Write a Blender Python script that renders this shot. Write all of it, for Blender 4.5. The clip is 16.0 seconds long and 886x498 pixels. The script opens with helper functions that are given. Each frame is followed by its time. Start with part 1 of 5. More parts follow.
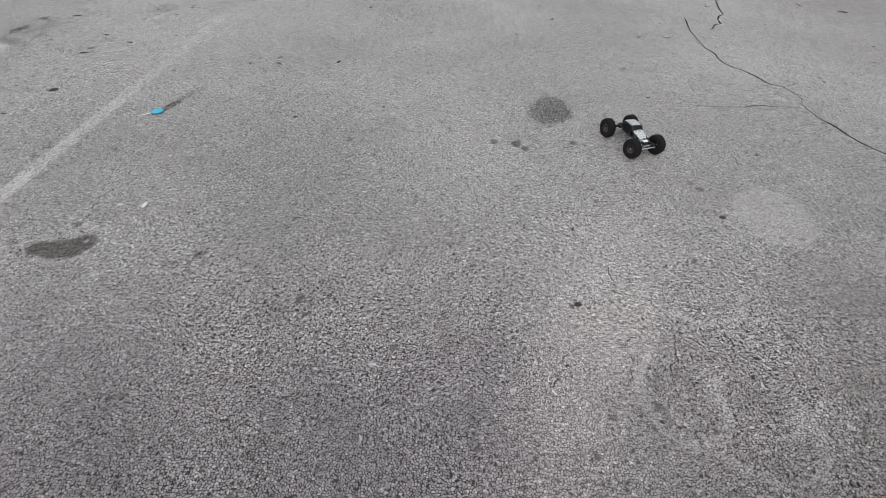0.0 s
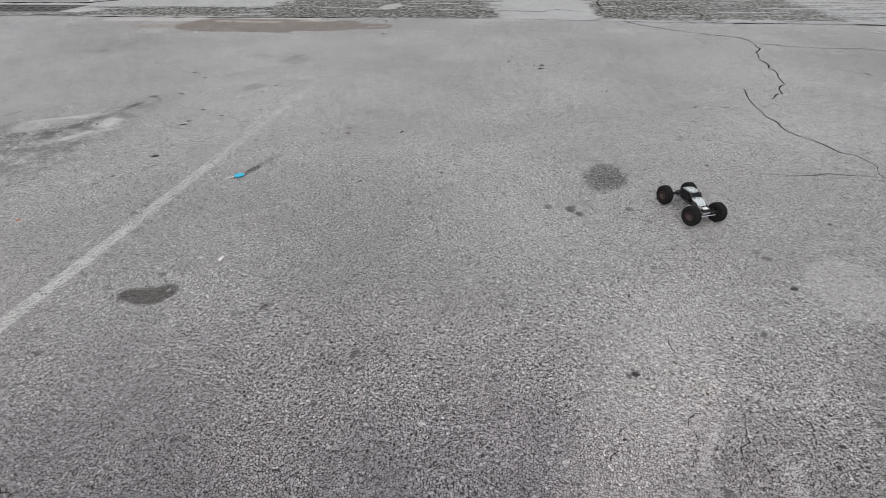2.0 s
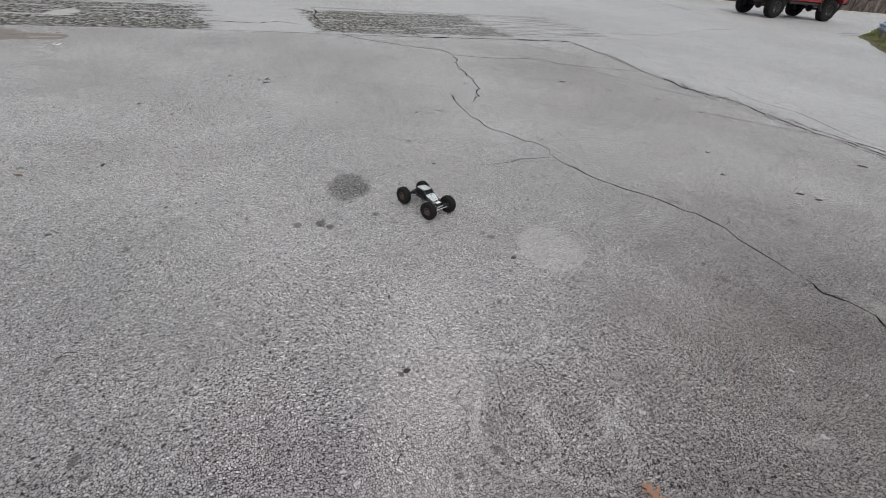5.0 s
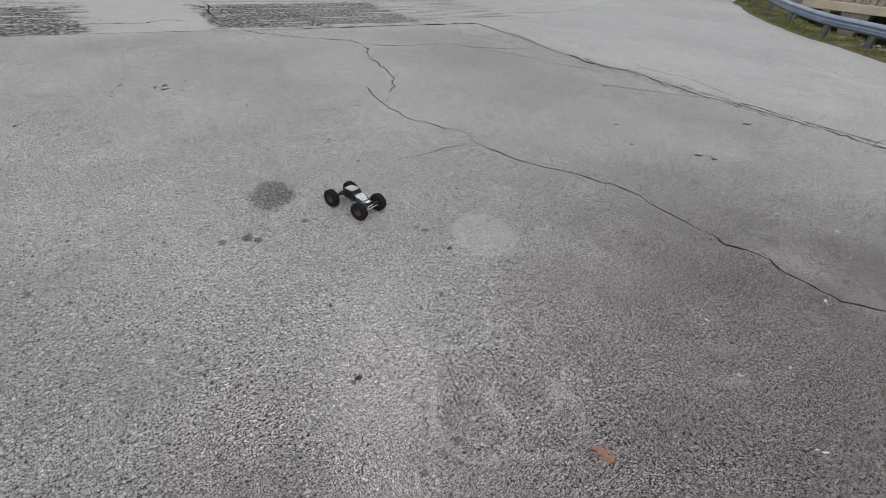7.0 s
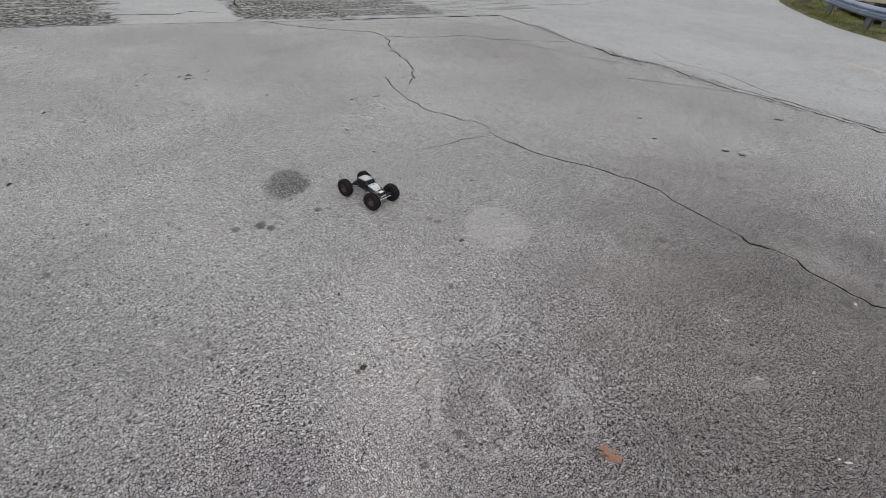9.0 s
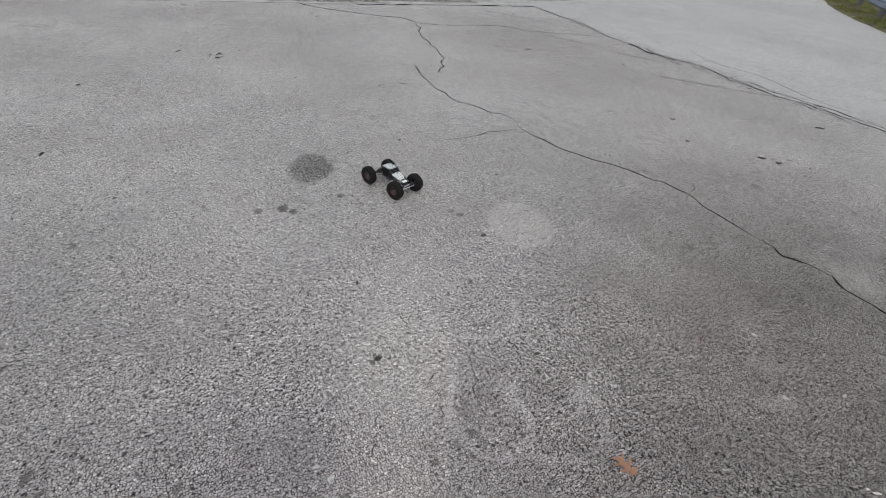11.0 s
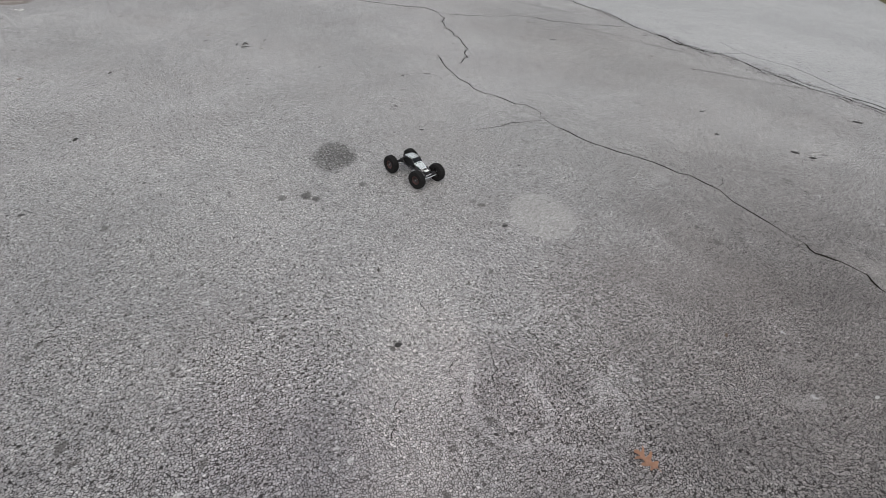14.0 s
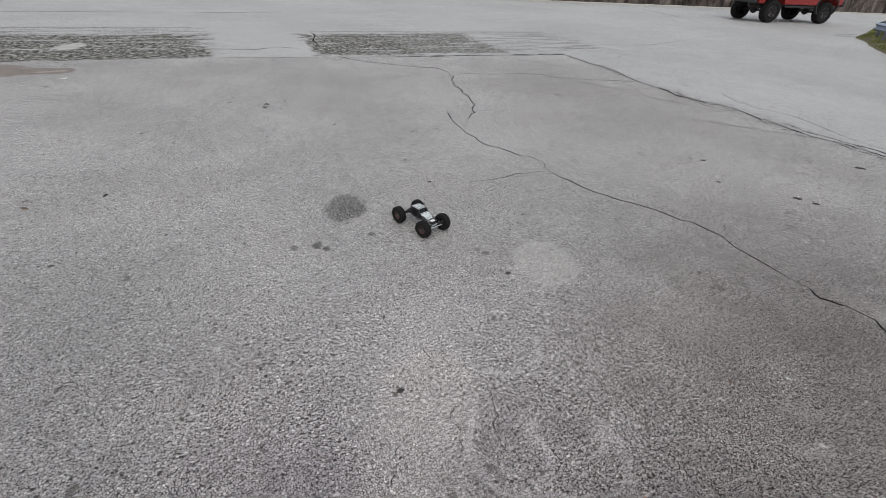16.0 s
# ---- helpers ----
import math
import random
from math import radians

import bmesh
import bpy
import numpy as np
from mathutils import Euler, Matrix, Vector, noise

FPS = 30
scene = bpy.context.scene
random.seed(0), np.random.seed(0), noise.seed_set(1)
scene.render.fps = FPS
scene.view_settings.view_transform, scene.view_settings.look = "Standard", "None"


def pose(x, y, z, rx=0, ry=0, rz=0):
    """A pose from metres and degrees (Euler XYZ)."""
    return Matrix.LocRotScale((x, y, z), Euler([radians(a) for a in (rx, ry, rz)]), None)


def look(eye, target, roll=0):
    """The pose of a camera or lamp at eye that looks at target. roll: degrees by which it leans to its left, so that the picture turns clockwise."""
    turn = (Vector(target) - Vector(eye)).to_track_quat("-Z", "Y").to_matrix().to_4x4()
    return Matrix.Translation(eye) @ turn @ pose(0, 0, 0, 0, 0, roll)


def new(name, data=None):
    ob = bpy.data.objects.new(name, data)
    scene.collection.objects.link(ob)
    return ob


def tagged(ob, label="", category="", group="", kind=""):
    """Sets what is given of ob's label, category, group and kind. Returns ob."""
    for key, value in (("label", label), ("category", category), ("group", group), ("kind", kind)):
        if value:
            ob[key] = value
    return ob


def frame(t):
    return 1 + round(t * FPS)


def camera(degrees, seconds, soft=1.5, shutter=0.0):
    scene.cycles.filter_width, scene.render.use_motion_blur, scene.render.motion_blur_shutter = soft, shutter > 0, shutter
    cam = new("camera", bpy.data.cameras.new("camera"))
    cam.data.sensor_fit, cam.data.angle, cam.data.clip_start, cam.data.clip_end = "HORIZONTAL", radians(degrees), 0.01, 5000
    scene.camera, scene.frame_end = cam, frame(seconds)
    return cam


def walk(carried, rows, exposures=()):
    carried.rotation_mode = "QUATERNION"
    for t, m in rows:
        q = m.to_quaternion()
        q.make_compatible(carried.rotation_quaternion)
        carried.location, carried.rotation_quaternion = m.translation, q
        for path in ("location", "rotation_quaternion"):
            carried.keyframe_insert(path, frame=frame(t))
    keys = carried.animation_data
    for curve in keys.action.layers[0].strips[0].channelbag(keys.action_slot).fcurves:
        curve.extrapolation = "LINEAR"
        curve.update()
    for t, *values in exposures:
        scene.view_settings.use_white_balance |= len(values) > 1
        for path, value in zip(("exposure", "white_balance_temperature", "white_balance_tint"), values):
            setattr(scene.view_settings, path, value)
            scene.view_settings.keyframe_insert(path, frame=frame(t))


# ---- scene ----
cam = camera(88.1, 16.0, soft=0.8)
PATH = [
    (0, (0.184, 0.619, 1.638), (0.165, 2.063, 0.255), 2.2),
    (0.5, (0.185, 0.615, 1.639), (0.092, 2.1, 0.302), 0.9),
    (1, (0.161, 0.572, 1.687), (-0.047, 2.107, 0.421), -0.7),
    (1.5, (0.164, 0.556, 1.688), (-0.109, 2.126, 0.478), -1.3),
    (2, (0.176, 0.576, 1.668), (-0.082, 2.171, 0.489), -1.3),
    (2.5, (0.177, 0.595, 1.697), (0.039, 2.23, 0.552), -0.8),
    (3, (0.217, 0.612, 1.705), (0.238, 2.264, 0.579), -0.0),
    (3.5, (0.284, 0.626, 1.699), (0.467, 2.273, 0.58), 1.1),
    (4, (0.266, 0.617, 1.692), (0.479, 2.259, 0.57), 1.8),
    (4.5, (0.254, 0.611, 1.694), (0.599, 2.23, 0.571), 3.2),
    (5, (0.306, 0.63, 1.676), (0.989, 2.144, 0.562), 5.7),
    (5.1, (0.332, 0.63, 1.672), (1.104, 2.091, 0.545), 6.1),
    (5.2, (0.373, 0.631, 1.658), (1.227, 2.03, 0.513), 6.2),
    (7.3, (0.303, 0.654, 1.737), (1.229, 2.01, 0.594), 4.0),
    (7.5, (0.349, 0.649, 1.714), (1.266, 2.008, 0.569), 3.4),
    (8, (0.399, 0.623, 1.695), (1.323, 1.97, 0.542), 3.3),
    (8.5, (0.382, 0.622, 1.702), (1.279, 1.988, 0.549), 3.3),
    (9, (0.368, 0.639, 1.697), (1.208, 2.031, 0.532), 3.7),
    (9.2, (0.361, 0.654, 1.695), (1.182, 2.051, 0.523), 4.2),
    (11.5, (0.367, 0.688, 1.684), (1.125, 2.093, 0.479), 5.7),
    (12, (0.363, 0.688, 1.684), (1.107, 2.097, 0.476), 5.8),
    (12.5, (0.358, 0.686, 1.673), (1.08, 2.105, 0.463), 5.9),
    (13, (0.348, 0.691, 1.673), (1.043, 2.113, 0.451), 6.2),
    (13.5, (0.333, 0.689, 1.655), (1.019, 2.107, 0.423), 6.1),
    (14, (0.348, 0.682, 1.663), (1.035, 2.101, 0.432), 5.1),
    (14.5, (0.342, 0.666, 1.691), (1.006, 2.13, 0.501), 3.2),
    (15, (0.361, 0.605, 1.733), (0.987, 2.129, 0.6), 1.3),
    (15.5, (0.378, 0.594, 1.734), (1.007, 2.146, 0.64), 1.5),
    (16, (0.377, 0.59, 1.721), (1.04, 2.147, 0.655), 3.1),
]
walk(cam, [(t, look(eye, target, roll)) for t, eye, target, roll in PATH], [(0, 0.18), (5, 0.18), (7.5, 0.09), (9, 0.09), (11.5, 0.14), (16, 0.14)])

# ---- world and light: an overcast sky ----
world = bpy.data.worlds.new("world")
scene.world = world
world.use_nodes = True
wn = world.node_tree
sky = wn.nodes.new("ShaderNodeTexSky")
sky.sky_type, sky.sun_disc = "NISHITA", False
sky.sun_elevation, sky.sun_rotation = radians(52), radians(200)
sky.air_density, sky.dust_density, sky.ozone_density = 1.0, 6.0, 1.0
flat = wn.nodes.new("ShaderNodeMix")
flat.data_type = "RGBA"
flat.inputs[0].default_value = 0.75
flat.inputs[7].default_value = (7.4, 7.6, 7.9, 1)
wn.links.new(sky.outputs[0], flat.inputs[6])
back = wn.nodes["Background"]
back.inputs[1].default_value = 0.115
wn.links.new(flat.outputs[2], back.inputs[0])
sun = new("sun", bpy.data.lights.new("sun", "SUN"))
sun.data.energy, sun.data.angle, sun.data.color = 0.9, radians(35), (1.0, 0.97, 0.93)
sun.matrix_world = look((0, 0, 20), (0.34 * 12, 0.94 * 12, 4))


# ---- material tools ----
class Graph:
    """A short way to write node materials."""

    def __init__(self, name, rough=0.85, metal=0.0, spec=0.35):
        self.m = bpy.data.materials.new(name)
        self.m.use_nodes = True
        self.t = self.m.node_tree
        self.b = self.t.nodes["Principled BSDF"]
        self.b.inputs["Roughness"].default_value = rough
        self.b.inputs["Metallic"].default_value = metal
        self.b.inputs["Specular IOR Level"].default_value = spec
        self.geo = None

    def put(self, socket, v):
        if hasattr(v, "is_output"):
            self.t.links.new(v, socket)
        elif isinstance(v, (tuple, list)) and len(v) == 3 and socket.type == "RGBA":
            socket.default_value = (*v, 1)
        else:
            socket.default_value = v

    def pos(self):
        if not self.geo:
            self.geo = self.t.nodes.new("ShaderNodeNewGeometry")
        return self.geo.outputs["Position"]

    def rnd(self):
        return self.t.nodes.new("ShaderNodeObjectInfo").outputs["Random"]

    def island(self):
        self.pos()
        return self.geo.outputs["Random Per Island"]

    def local(self):
        return self.t.nodes.new("ShaderNodeTexCoord").outputs["Object"]

    def mapping(self, v, loc=(0, 0, 0), rot=0.0, scale=(1, 1, 1), kind="POINT"):
        n = self.t.nodes.new("ShaderNodeMapping")
        n.vector_type = kind
        self.put(n.inputs[0], v)
        n.inputs[1].default_value, n.inputs[2].default_value, n.inputs[3].default_value = loc, (0, 0, radians(rot)), scale
        return n.outputs[0]

    def noise(self, scale, detail=3, v=None, rough=0.55):
        n = self.t.nodes.new("ShaderNodeTexNoise")
        self.put(n.inputs["Vector"], v or self.pos())
        n.inputs["Scale"].default_value, n.inputs["Detail"].default_value, n.inputs["Roughness"].default_value = scale, detail, rough
        return n.outputs["Fac"]

    def voronoi(self, scale, feature="F1", v=None, out="Distance"):
        n = self.t.nodes.new("ShaderNodeTexVoronoi")
        n.voronoi_dimensions, n.feature = "2D", feature
        self.put(n.inputs["Vector"], v or self.pos())
        n.inputs["Scale"].default_value = scale
        return n.outputs[out]

    def warped(self, scale, amount):
        """The position, shaken by noise, to break up straight cell borders."""
        n = self.t.nodes.new("ShaderNodeTexNoise")
        self.put(n.inputs["Vector"], self.pos())
        n.inputs["Scale"].default_value, n.inputs["Detail"].default_value = scale, 3
        m = self.t.nodes.new("ShaderNodeVectorMath")
        m.operation = "MULTIPLY_ADD"
        self.put(m.inputs[0], n.outputs["Color"])
        m.inputs[1].default_value = (amount, amount, 0)
        self.put(m.inputs[2], self.pos())
        return m.outputs[0]

    def math(self, op, a, b=0.0, clamp=False):
        n = self.t.nodes.new("ShaderNodeMath")
        n.operation, n.use_clamp = op, clamp
        self.put(n.inputs[0], a)
        self.put(n.inputs[1], b)
        return n.outputs[0]

    def step(self, v, lo, hi, a=0.0, b=1.0):
        n = self.t.nodes.new("ShaderNodeMapRange")
        n.interpolation_type = "SMOOTHSTEP"
        self.put(n.inputs[0], v)
        for i, x in enumerate((lo, hi, a, b)):
            self.put(n.inputs[1 + i], x)
        return n.outputs[0]

    def mix(self, f, a, b, blend="MIX"):
        n = self.t.nodes.new("ShaderNodeMix")
        n.data_type, n.blend_type = "RGBA", blend
        self.put(n.inputs[0], f)
        self.put(n.inputs[6], a)
        self.put(n.inputs[7], b)
        return n.outputs[2]

    def ramp(self, f, stops):
        n = self.t.nodes.new("ShaderNodeValToRGB")
        e = n.color_ramp.elements
        while len(e) < len(stops):
            e.new(0.5)
        for el, (p, c) in zip(e, stops):
            el.position, el.color = p, (*((c, c, c) if isinstance(c, float) else c), 1)
        self.put(n.inputs[0], f)
        return n.outputs[0]

    def vector(self, op, a, b, out="Vector"):
        n = self.t.nodes.new("ShaderNodeVectorMath")
        n.operation = op
        self.put(n.inputs[0], a)
        self.put(n.inputs[1], b)
        return n.outputs[out]

    def blob(self, x, y, rx, ry, rot=0.0, soft=0.3, rag=0.0, ragged=None, square=False):
        """1 inside an ellipse on the ground, 0 outside, with a soft or ragged border."""
        off = self.vector("SUBTRACT", self.pos(), (x, y, 0))
        c, n = math.cos(radians(rot)), math.sin(radians(rot))
        a = self.vector("DOT_PRODUCT", off, (c / rx, n / rx, 0), "Value")
        b = self.vector("DOT_PRODUCT", off, (-n / ry, c / ry, 0), "Value")
        if square:
            d = self.math("MAXIMUM", self.math("ABSOLUTE", a), self.math("ABSOLUTE", b))
        else:
            d = self.math("SQRT", self.math("ADD", self.math("MULTIPLY", a, a), self.math("MULTIPLY", b, b)))
        if ragged is not None and rag:
            d = self.math("ADD", d, self.math("MULTIPLY", self.math("SUBTRACT", ragged, 0.5), rag))
        return self.step(d, 1 - soft, 1 + soft, 1.0, 0.0), d

    def strokes(self, lines, soft=0.3, rag=0.0, ragged=None):
        """1 along lines of points with a radius each, on the ground, 0 away from them."""
        best = None
        for radius, points in lines:
            for (x1, y1), (x2, y2) in zip(points, points[1:]):
                dx, dy = x2 - x1, y2 - y1
                k = 1 / (dx * dx + dy * dy)
                off = self.vector("SUBTRACT", self.pos(), (x1, y1, 0))
                along = self.math("ADD", self.vector("DOT_PRODUCT", off, (dx * k, dy * k, 0), "Value"), 0.0, True)
                reach = self.t.nodes.new("ShaderNodeVectorMath")
                reach.operation = "SCALE"
                reach.inputs[0].default_value = (dx, dy, 0)
                self.put(reach.inputs["Scale"], along)
                gone = self.vector("SUBTRACT", off, reach.outputs[0])
                d = self.math("DIVIDE", self.vector("LENGTH", gone, (0, 0, 0), "Value"), radius)
                best = d if best is None else self.math("MINIMUM", best, d)
        if ragged is not None and rag:
            best = self.math("ADD", best, self.math("MULTIPLY", self.math("SUBTRACT", ragged, 0.5), rag))
        return self.step(best, 1 - soft, 1 + soft, 1.0, 0.0)

    def bump(self, h, strength, dist):
        n = self.t.nodes.new("ShaderNodeBump")
        n.inputs["Strength"].default_value, n.inputs["Distance"].default_value = strength, dist
        self.put(n.inputs["Height"], h)
        self.t.links.new(n.outputs[0], self.b.inputs["Normal"])

    def done(self, colour, rough=None):
        self.put(self.b.inputs["Base Color"], colour)
        if rough is not None:
            self.put(self.b.inputs["Roughness"], rough)
        return self.m


def plain(name, colour, rough=0.6, metal=0.0, spec=0.4, vary=0.25, scale=40.0, relief=0.0005):
    """A painted, moulded or cast surface with grain at two scales."""
    g = Graph(name, rough, metal, spec)
    v = g.local()
    n1, n2 = g.noise(scale, 4, v), g.noise(scale / 7, 2, v)
    f = g.math("MULTIPLY", g.math("ADD", n1, n2), 0.5)
    lo, hi = tuple(c * (1 - vary) for c in colour), tuple(min(1, c * (1 + vary)) for c in colour)
    g.bump(n1, 0.4, relief)
    return g.done(g.ramp(f, [(0.3, lo), (0.7, hi)]), g.step(n2, 0.3, 0.7, max(0.05, rough - 0.1), min(1, rough + 0.1)))


def aggregate(g, cell, low, mid, high, gap, pits=0.5, wear_dim=None):
    """Exposed stones of worn asphalt, with broken dark gaps and sparse deeper pits: colour, and height for the relief."""
    warp = g.noise(cell * 0.75, 2)
    v = g.warped(cell * 0.8, 1.5 / cell)
    sep = g.t.nodes.new("ShaderNodeSeparateColor")
    g.put(sep.inputs[0], g.voronoi(cell, "F1", v, out="Color"))
    edge = g.voronoi(cell, "DISTANCE_TO_EDGE", v)
    col = g.ramp(sep.outputs[0], [(0.0, low), (0.4, mid), (0.8, mid), (1.0, high)])
    col = g.mix(g.math("MULTIPLY", sep.outputs[1], 0.35), col, g.mix(sep.outputs[2], (0.4, 0.35, 0.33), (0.34, 0.36, 0.4)))
    shift = g.math("MULTIPLY", g.math("SUBTRACT", warp, 0.5), 0.6)
    if wear_dim is not None:
        shift = g.math("SUBTRACT", shift, g.math("MULTIPLY", wear_dim, 0.03))
    gapf = g.step(g.math("ADD", edge, shift), -0.01, 0.19, 1.0, 0.0)
    gapk = g.math("MULTIPLY", gapf, g.math("ADD", gap, g.math("MULTIPLY", wear_dim, 0.16)) if wear_dim is not None else gap, True)
    col = g.mix(gapk, col, (0.04, 0.039, 0.039))
    # deeper pits where a stone has come out
    w2 = g.warped(cell * 0.6, 2.6 / cell)
    out = g.t.nodes.new("ShaderNodeSeparateColor")
    g.put(out.inputs[0], g.voronoi(cell * 0.5, "F1", w2, out="Color"))
    far = g.math("SUBTRACT", g.voronoi(cell * 0.5, "F1", w2), g.math("MULTIPLY", out.outputs[1], 0.3))
    share = g.math("SUBTRACT", 0.72, g.math("MULTIPLY", wear_dim, 0.08)) if wear_dim is not None else 0.78
    hole = g.math("MULTIPLY", g.step(far, -0.03, 0.05, 1.0, 0.0), g.math("GREATER_THAN", out.outputs[0], share))
    col = g.mix(g.math("MULTIPLY", hole, pits), col, (0.035, 0.034, 0.034))
    dull = g.math("MAXIMUM", hole, gapk)
    g.put(g.b.inputs["Specular IOR Level"], g.step(dull, 0.0, 0.8, 0.8, 0.0))
    height = g.math("SUBTRACT", g.math("SUBTRACT", g.math("MULTIPLY", sep.outputs[0], 0.35), gapf), g.math("MULTIPLY", hole, 0.8))
    return col, height, g.math("MAXIMUM", gapf, hole)


def pocks(g, col):
    """Scattered flat tar spots and shallow pocks, a few centimetres each, and a few pale scuffs."""
    fray = g.noise(34, 3)
    for cell, size, share, shift in ((2.3, 0.07, 0.72, 0.0), (4.6, 0.1, 0.66, 3.7), (9.0, 0.12, 0.62, 8.1)):
        v = g.mapping(g.pos(), (shift, shift * 1.7, 0))
        sep = g.t.nodes.new("ShaderNodeSeparateColor")
        g.put(sep.inputs[0], g.voronoi(cell, "F1", v, out="Color"))
        d = g.math("ADD", g.voronoi(cell, "F1", v), g.math("MULTIPLY", g.math("SUBTRACT", fray, 0.5), cell * 0.08))
        spot = g.step(g.math("SUBTRACT", d, g.math("MULTIPLY", sep.outputs[1], size)), -0.02, 0.015, 1.0, 0.0)
        spot = g.math("MULTIPLY", spot, g.step(sep.outputs[0], share, share + 0.02))
        col = g.mix(g.math("MULTIPLY", spot, g.step(sep.outputs[2], 0.2, 0.9, 0.2, 0.85)), col, (0.075, 0.07, 0.066))
        scuff = g.step(g.math("SUBTRACT", d, g.math("MULTIPLY", sep.outputs[1], size)), -0.06, 0.02, 1.0, 0.0)
        scuff = g.math("MULTIPLY", scuff, g.step(sep.outputs[0], 0.06, 0.05))
        col = g.mix(g.math("MULTIPLY", scuff, 0.18 if cell < 4 else 0.45), col, (0.62, 0.61, 0.6))
    return col


def crumble(g):
    """Crumbled, blackened edges along the broken joint of the lot."""
    bits = g.step(g.math("ADD", g.math("MULTIPLY", g.noise(9, 5, g.mapping(g.pos(), scale=(1.6, 0.7, 1)), 0.75), 0.7), g.math("MULTIPLY", g.noise(45, 2), 0.3)), 0.5, 0.57)
    near = 0.0
    for x, y, rx, ry, rot in ((7.05, 6.3, 0.24, 0.85, 0), (7.16, 4.6, 0.2, 1.5, 0), (7.15, 8.6, 0.11, 1.6, -3), (7.28, 2.6, 0.16, 1.2, 0), (5.2, 10.3, 2.2, 0.1, 0)):
        f, _ = g.blob(x, y, rx, ry, rot, 0.6, 0.6, g.noise(6, 3))
        near = g.math("MAXIMUM", f, near)
    return g.math("MULTIPLY", near, bits)


def lot_asphalt(name, south, north):
    """The lot's surface between two lines across it; each stretch carries only the stains that reach it."""
    g = Graph(name, 0.7, 0, 0.8)

    def here(y, reach):
        return y + 2 * reach > south and y - 2 * reach < north

    big, mid, small = g.noise(0.45, 4), g.noise(2.2, 5), g.noise(13, 4)
    # the surface ravels towards the lower end of the lot, where more binder is gone between the stones; the extra dark
    # gaps also paint in the dimming near the camera
    field, _ = g.blob(0.6, 0.2, 5.5, 2.3, 0, 0.65, 0.7, mid)
    field2, _ = g.blob(3.0, 0.8, 2.2, 1.6, 0, 0.9, 1.2, mid)
    wear_dim = g.math("ADD", g.math("ADD", field, g.math("MULTIPLY", field2, 0.15)), g.step(mid, 0.35, 0.65, -0.35, 0.35))
    col, height, gapf = aggregate(g, 104, (0.2, 0.196, 0.194), (0.418, 0.409, 0.406), (0.74, 0.73, 0.72), 0.88, 0.92, wear_dim)
    rag = g.math("MULTIPLY", g.math("ADD", g.noise(9, 4), g.noise(40, 2)), 0.5)
    # broad wear: brighter and darker fields, with a faint warm and cool drift
    tone = g.math("ADD", g.step(big, 0.3, 0.7, 0.86, 1.13), g.step(mid, 0.3, 0.7, -0.1, 0.1))
    tone = g.math("ADD", tone, g.step(small, 0.3, 0.7, -0.045, 0.045))
    comb = g.t.nodes.new("ShaderNodeCombineColor")
    for i, k in enumerate((0.995, 1.0, 0.985)):
        g.put(comb.inputs[i], g.math("MULTIPLY", tone, k))
    col = g.mix(1.0, col, comb.outputs[0], "MULTIPLY")
    col = g.mix(g.step(g.noise(0.8, 3), 0.45, 0.7, 0.0, 0.16), col, (0.25, 0.225, 0.21))
    col = g.mix(g.math("MULTIPLY", field, 1.0, True), col, (1.012, 0.992, 1.003), "MULTIPLY")
    col = g.mix(g.step(g.noise(1.7, 4, g.mapping(g.pos(), (7, 3, 1))), 0.5, 0.7, 0.0, 0.15), col, (0.245, 0.233, 0.232))

    broken = g.step(g.math("ADD", g.math("MULTIPLY", g.noise(5, 6, None, 0.7), 0.7), g.math("MULTIPLY", g.noise(28, 3), 0.3)), 0.42, 0.56)

    pores = g.step(g.noise(60, 3, None, 0.75), 0.43, 0.55, 0.28, 1.35)
    dark, oil, pale = (0.06, 0.058, 0.055), (0.035, 0.033, 0.03), (0.46, 0.45, 0.43)

    def stain(c, x, y, rx, ry, rot, soft, rg, colour, amount, blend="MIX"):
        if not here(y, max(rx, ry)):
            return c
        f, _ = g.blob(x, y, rx, ry, rot, soft, rg, rag)
        if colour == oil and max(rx, ry) > 0.05:
            f = g.math("MULTIPLY", f, pores)
        if x < -2.9 and rg > 1.4:
            f = g.math("MULTIPLY", f, broken)
        return g.mix(g.math("MULTIPLY", f, amount), c, colour, blend)

    # polished round patch, and pale worn rings round it
    for x, y, rx, ry, rot, soft, rg, a in ((2.06, 2.74, 0.22, 0.27, -20, 0.1, 0.4, 0.28), (0.93, 2.1, 0.3, 0.55, -25, 0.5, 0.8, 0.13), (0.75, 1.2, 0.35, 0.5, -10, 0.6, 0.8, 0.13),
                                           (-1.6, 1.5, 0.6, 0.5, 0, 0.7, 0.8, 0.08), (3.75, 1.28, 0.14, 0.5, 0, 0.5, 1.0, 0.2)):
        col = stain(col, x, y, rx, ry, rot, soft, rg, pale, a)
    # a brighter strip, and the pale outlines of dried-out puddles beside it
    if here(1.5, 0.8):
        strip = g.strokes([(0.22, [(0.95, 2.0), (0.78, 1.7), (0.6, 1.35), (0.45, 1.0)])], 0.22, 0.9, g.math("ADD", g.math("MULTIPLY", mid, 0.6), g.math("MULTIPLY", rag, 0.4)))
        col = g.mix(g.math("MULTIPLY", strip, 1.0), col, (1.1, 1.085, 1.08), "MULTIPLY")
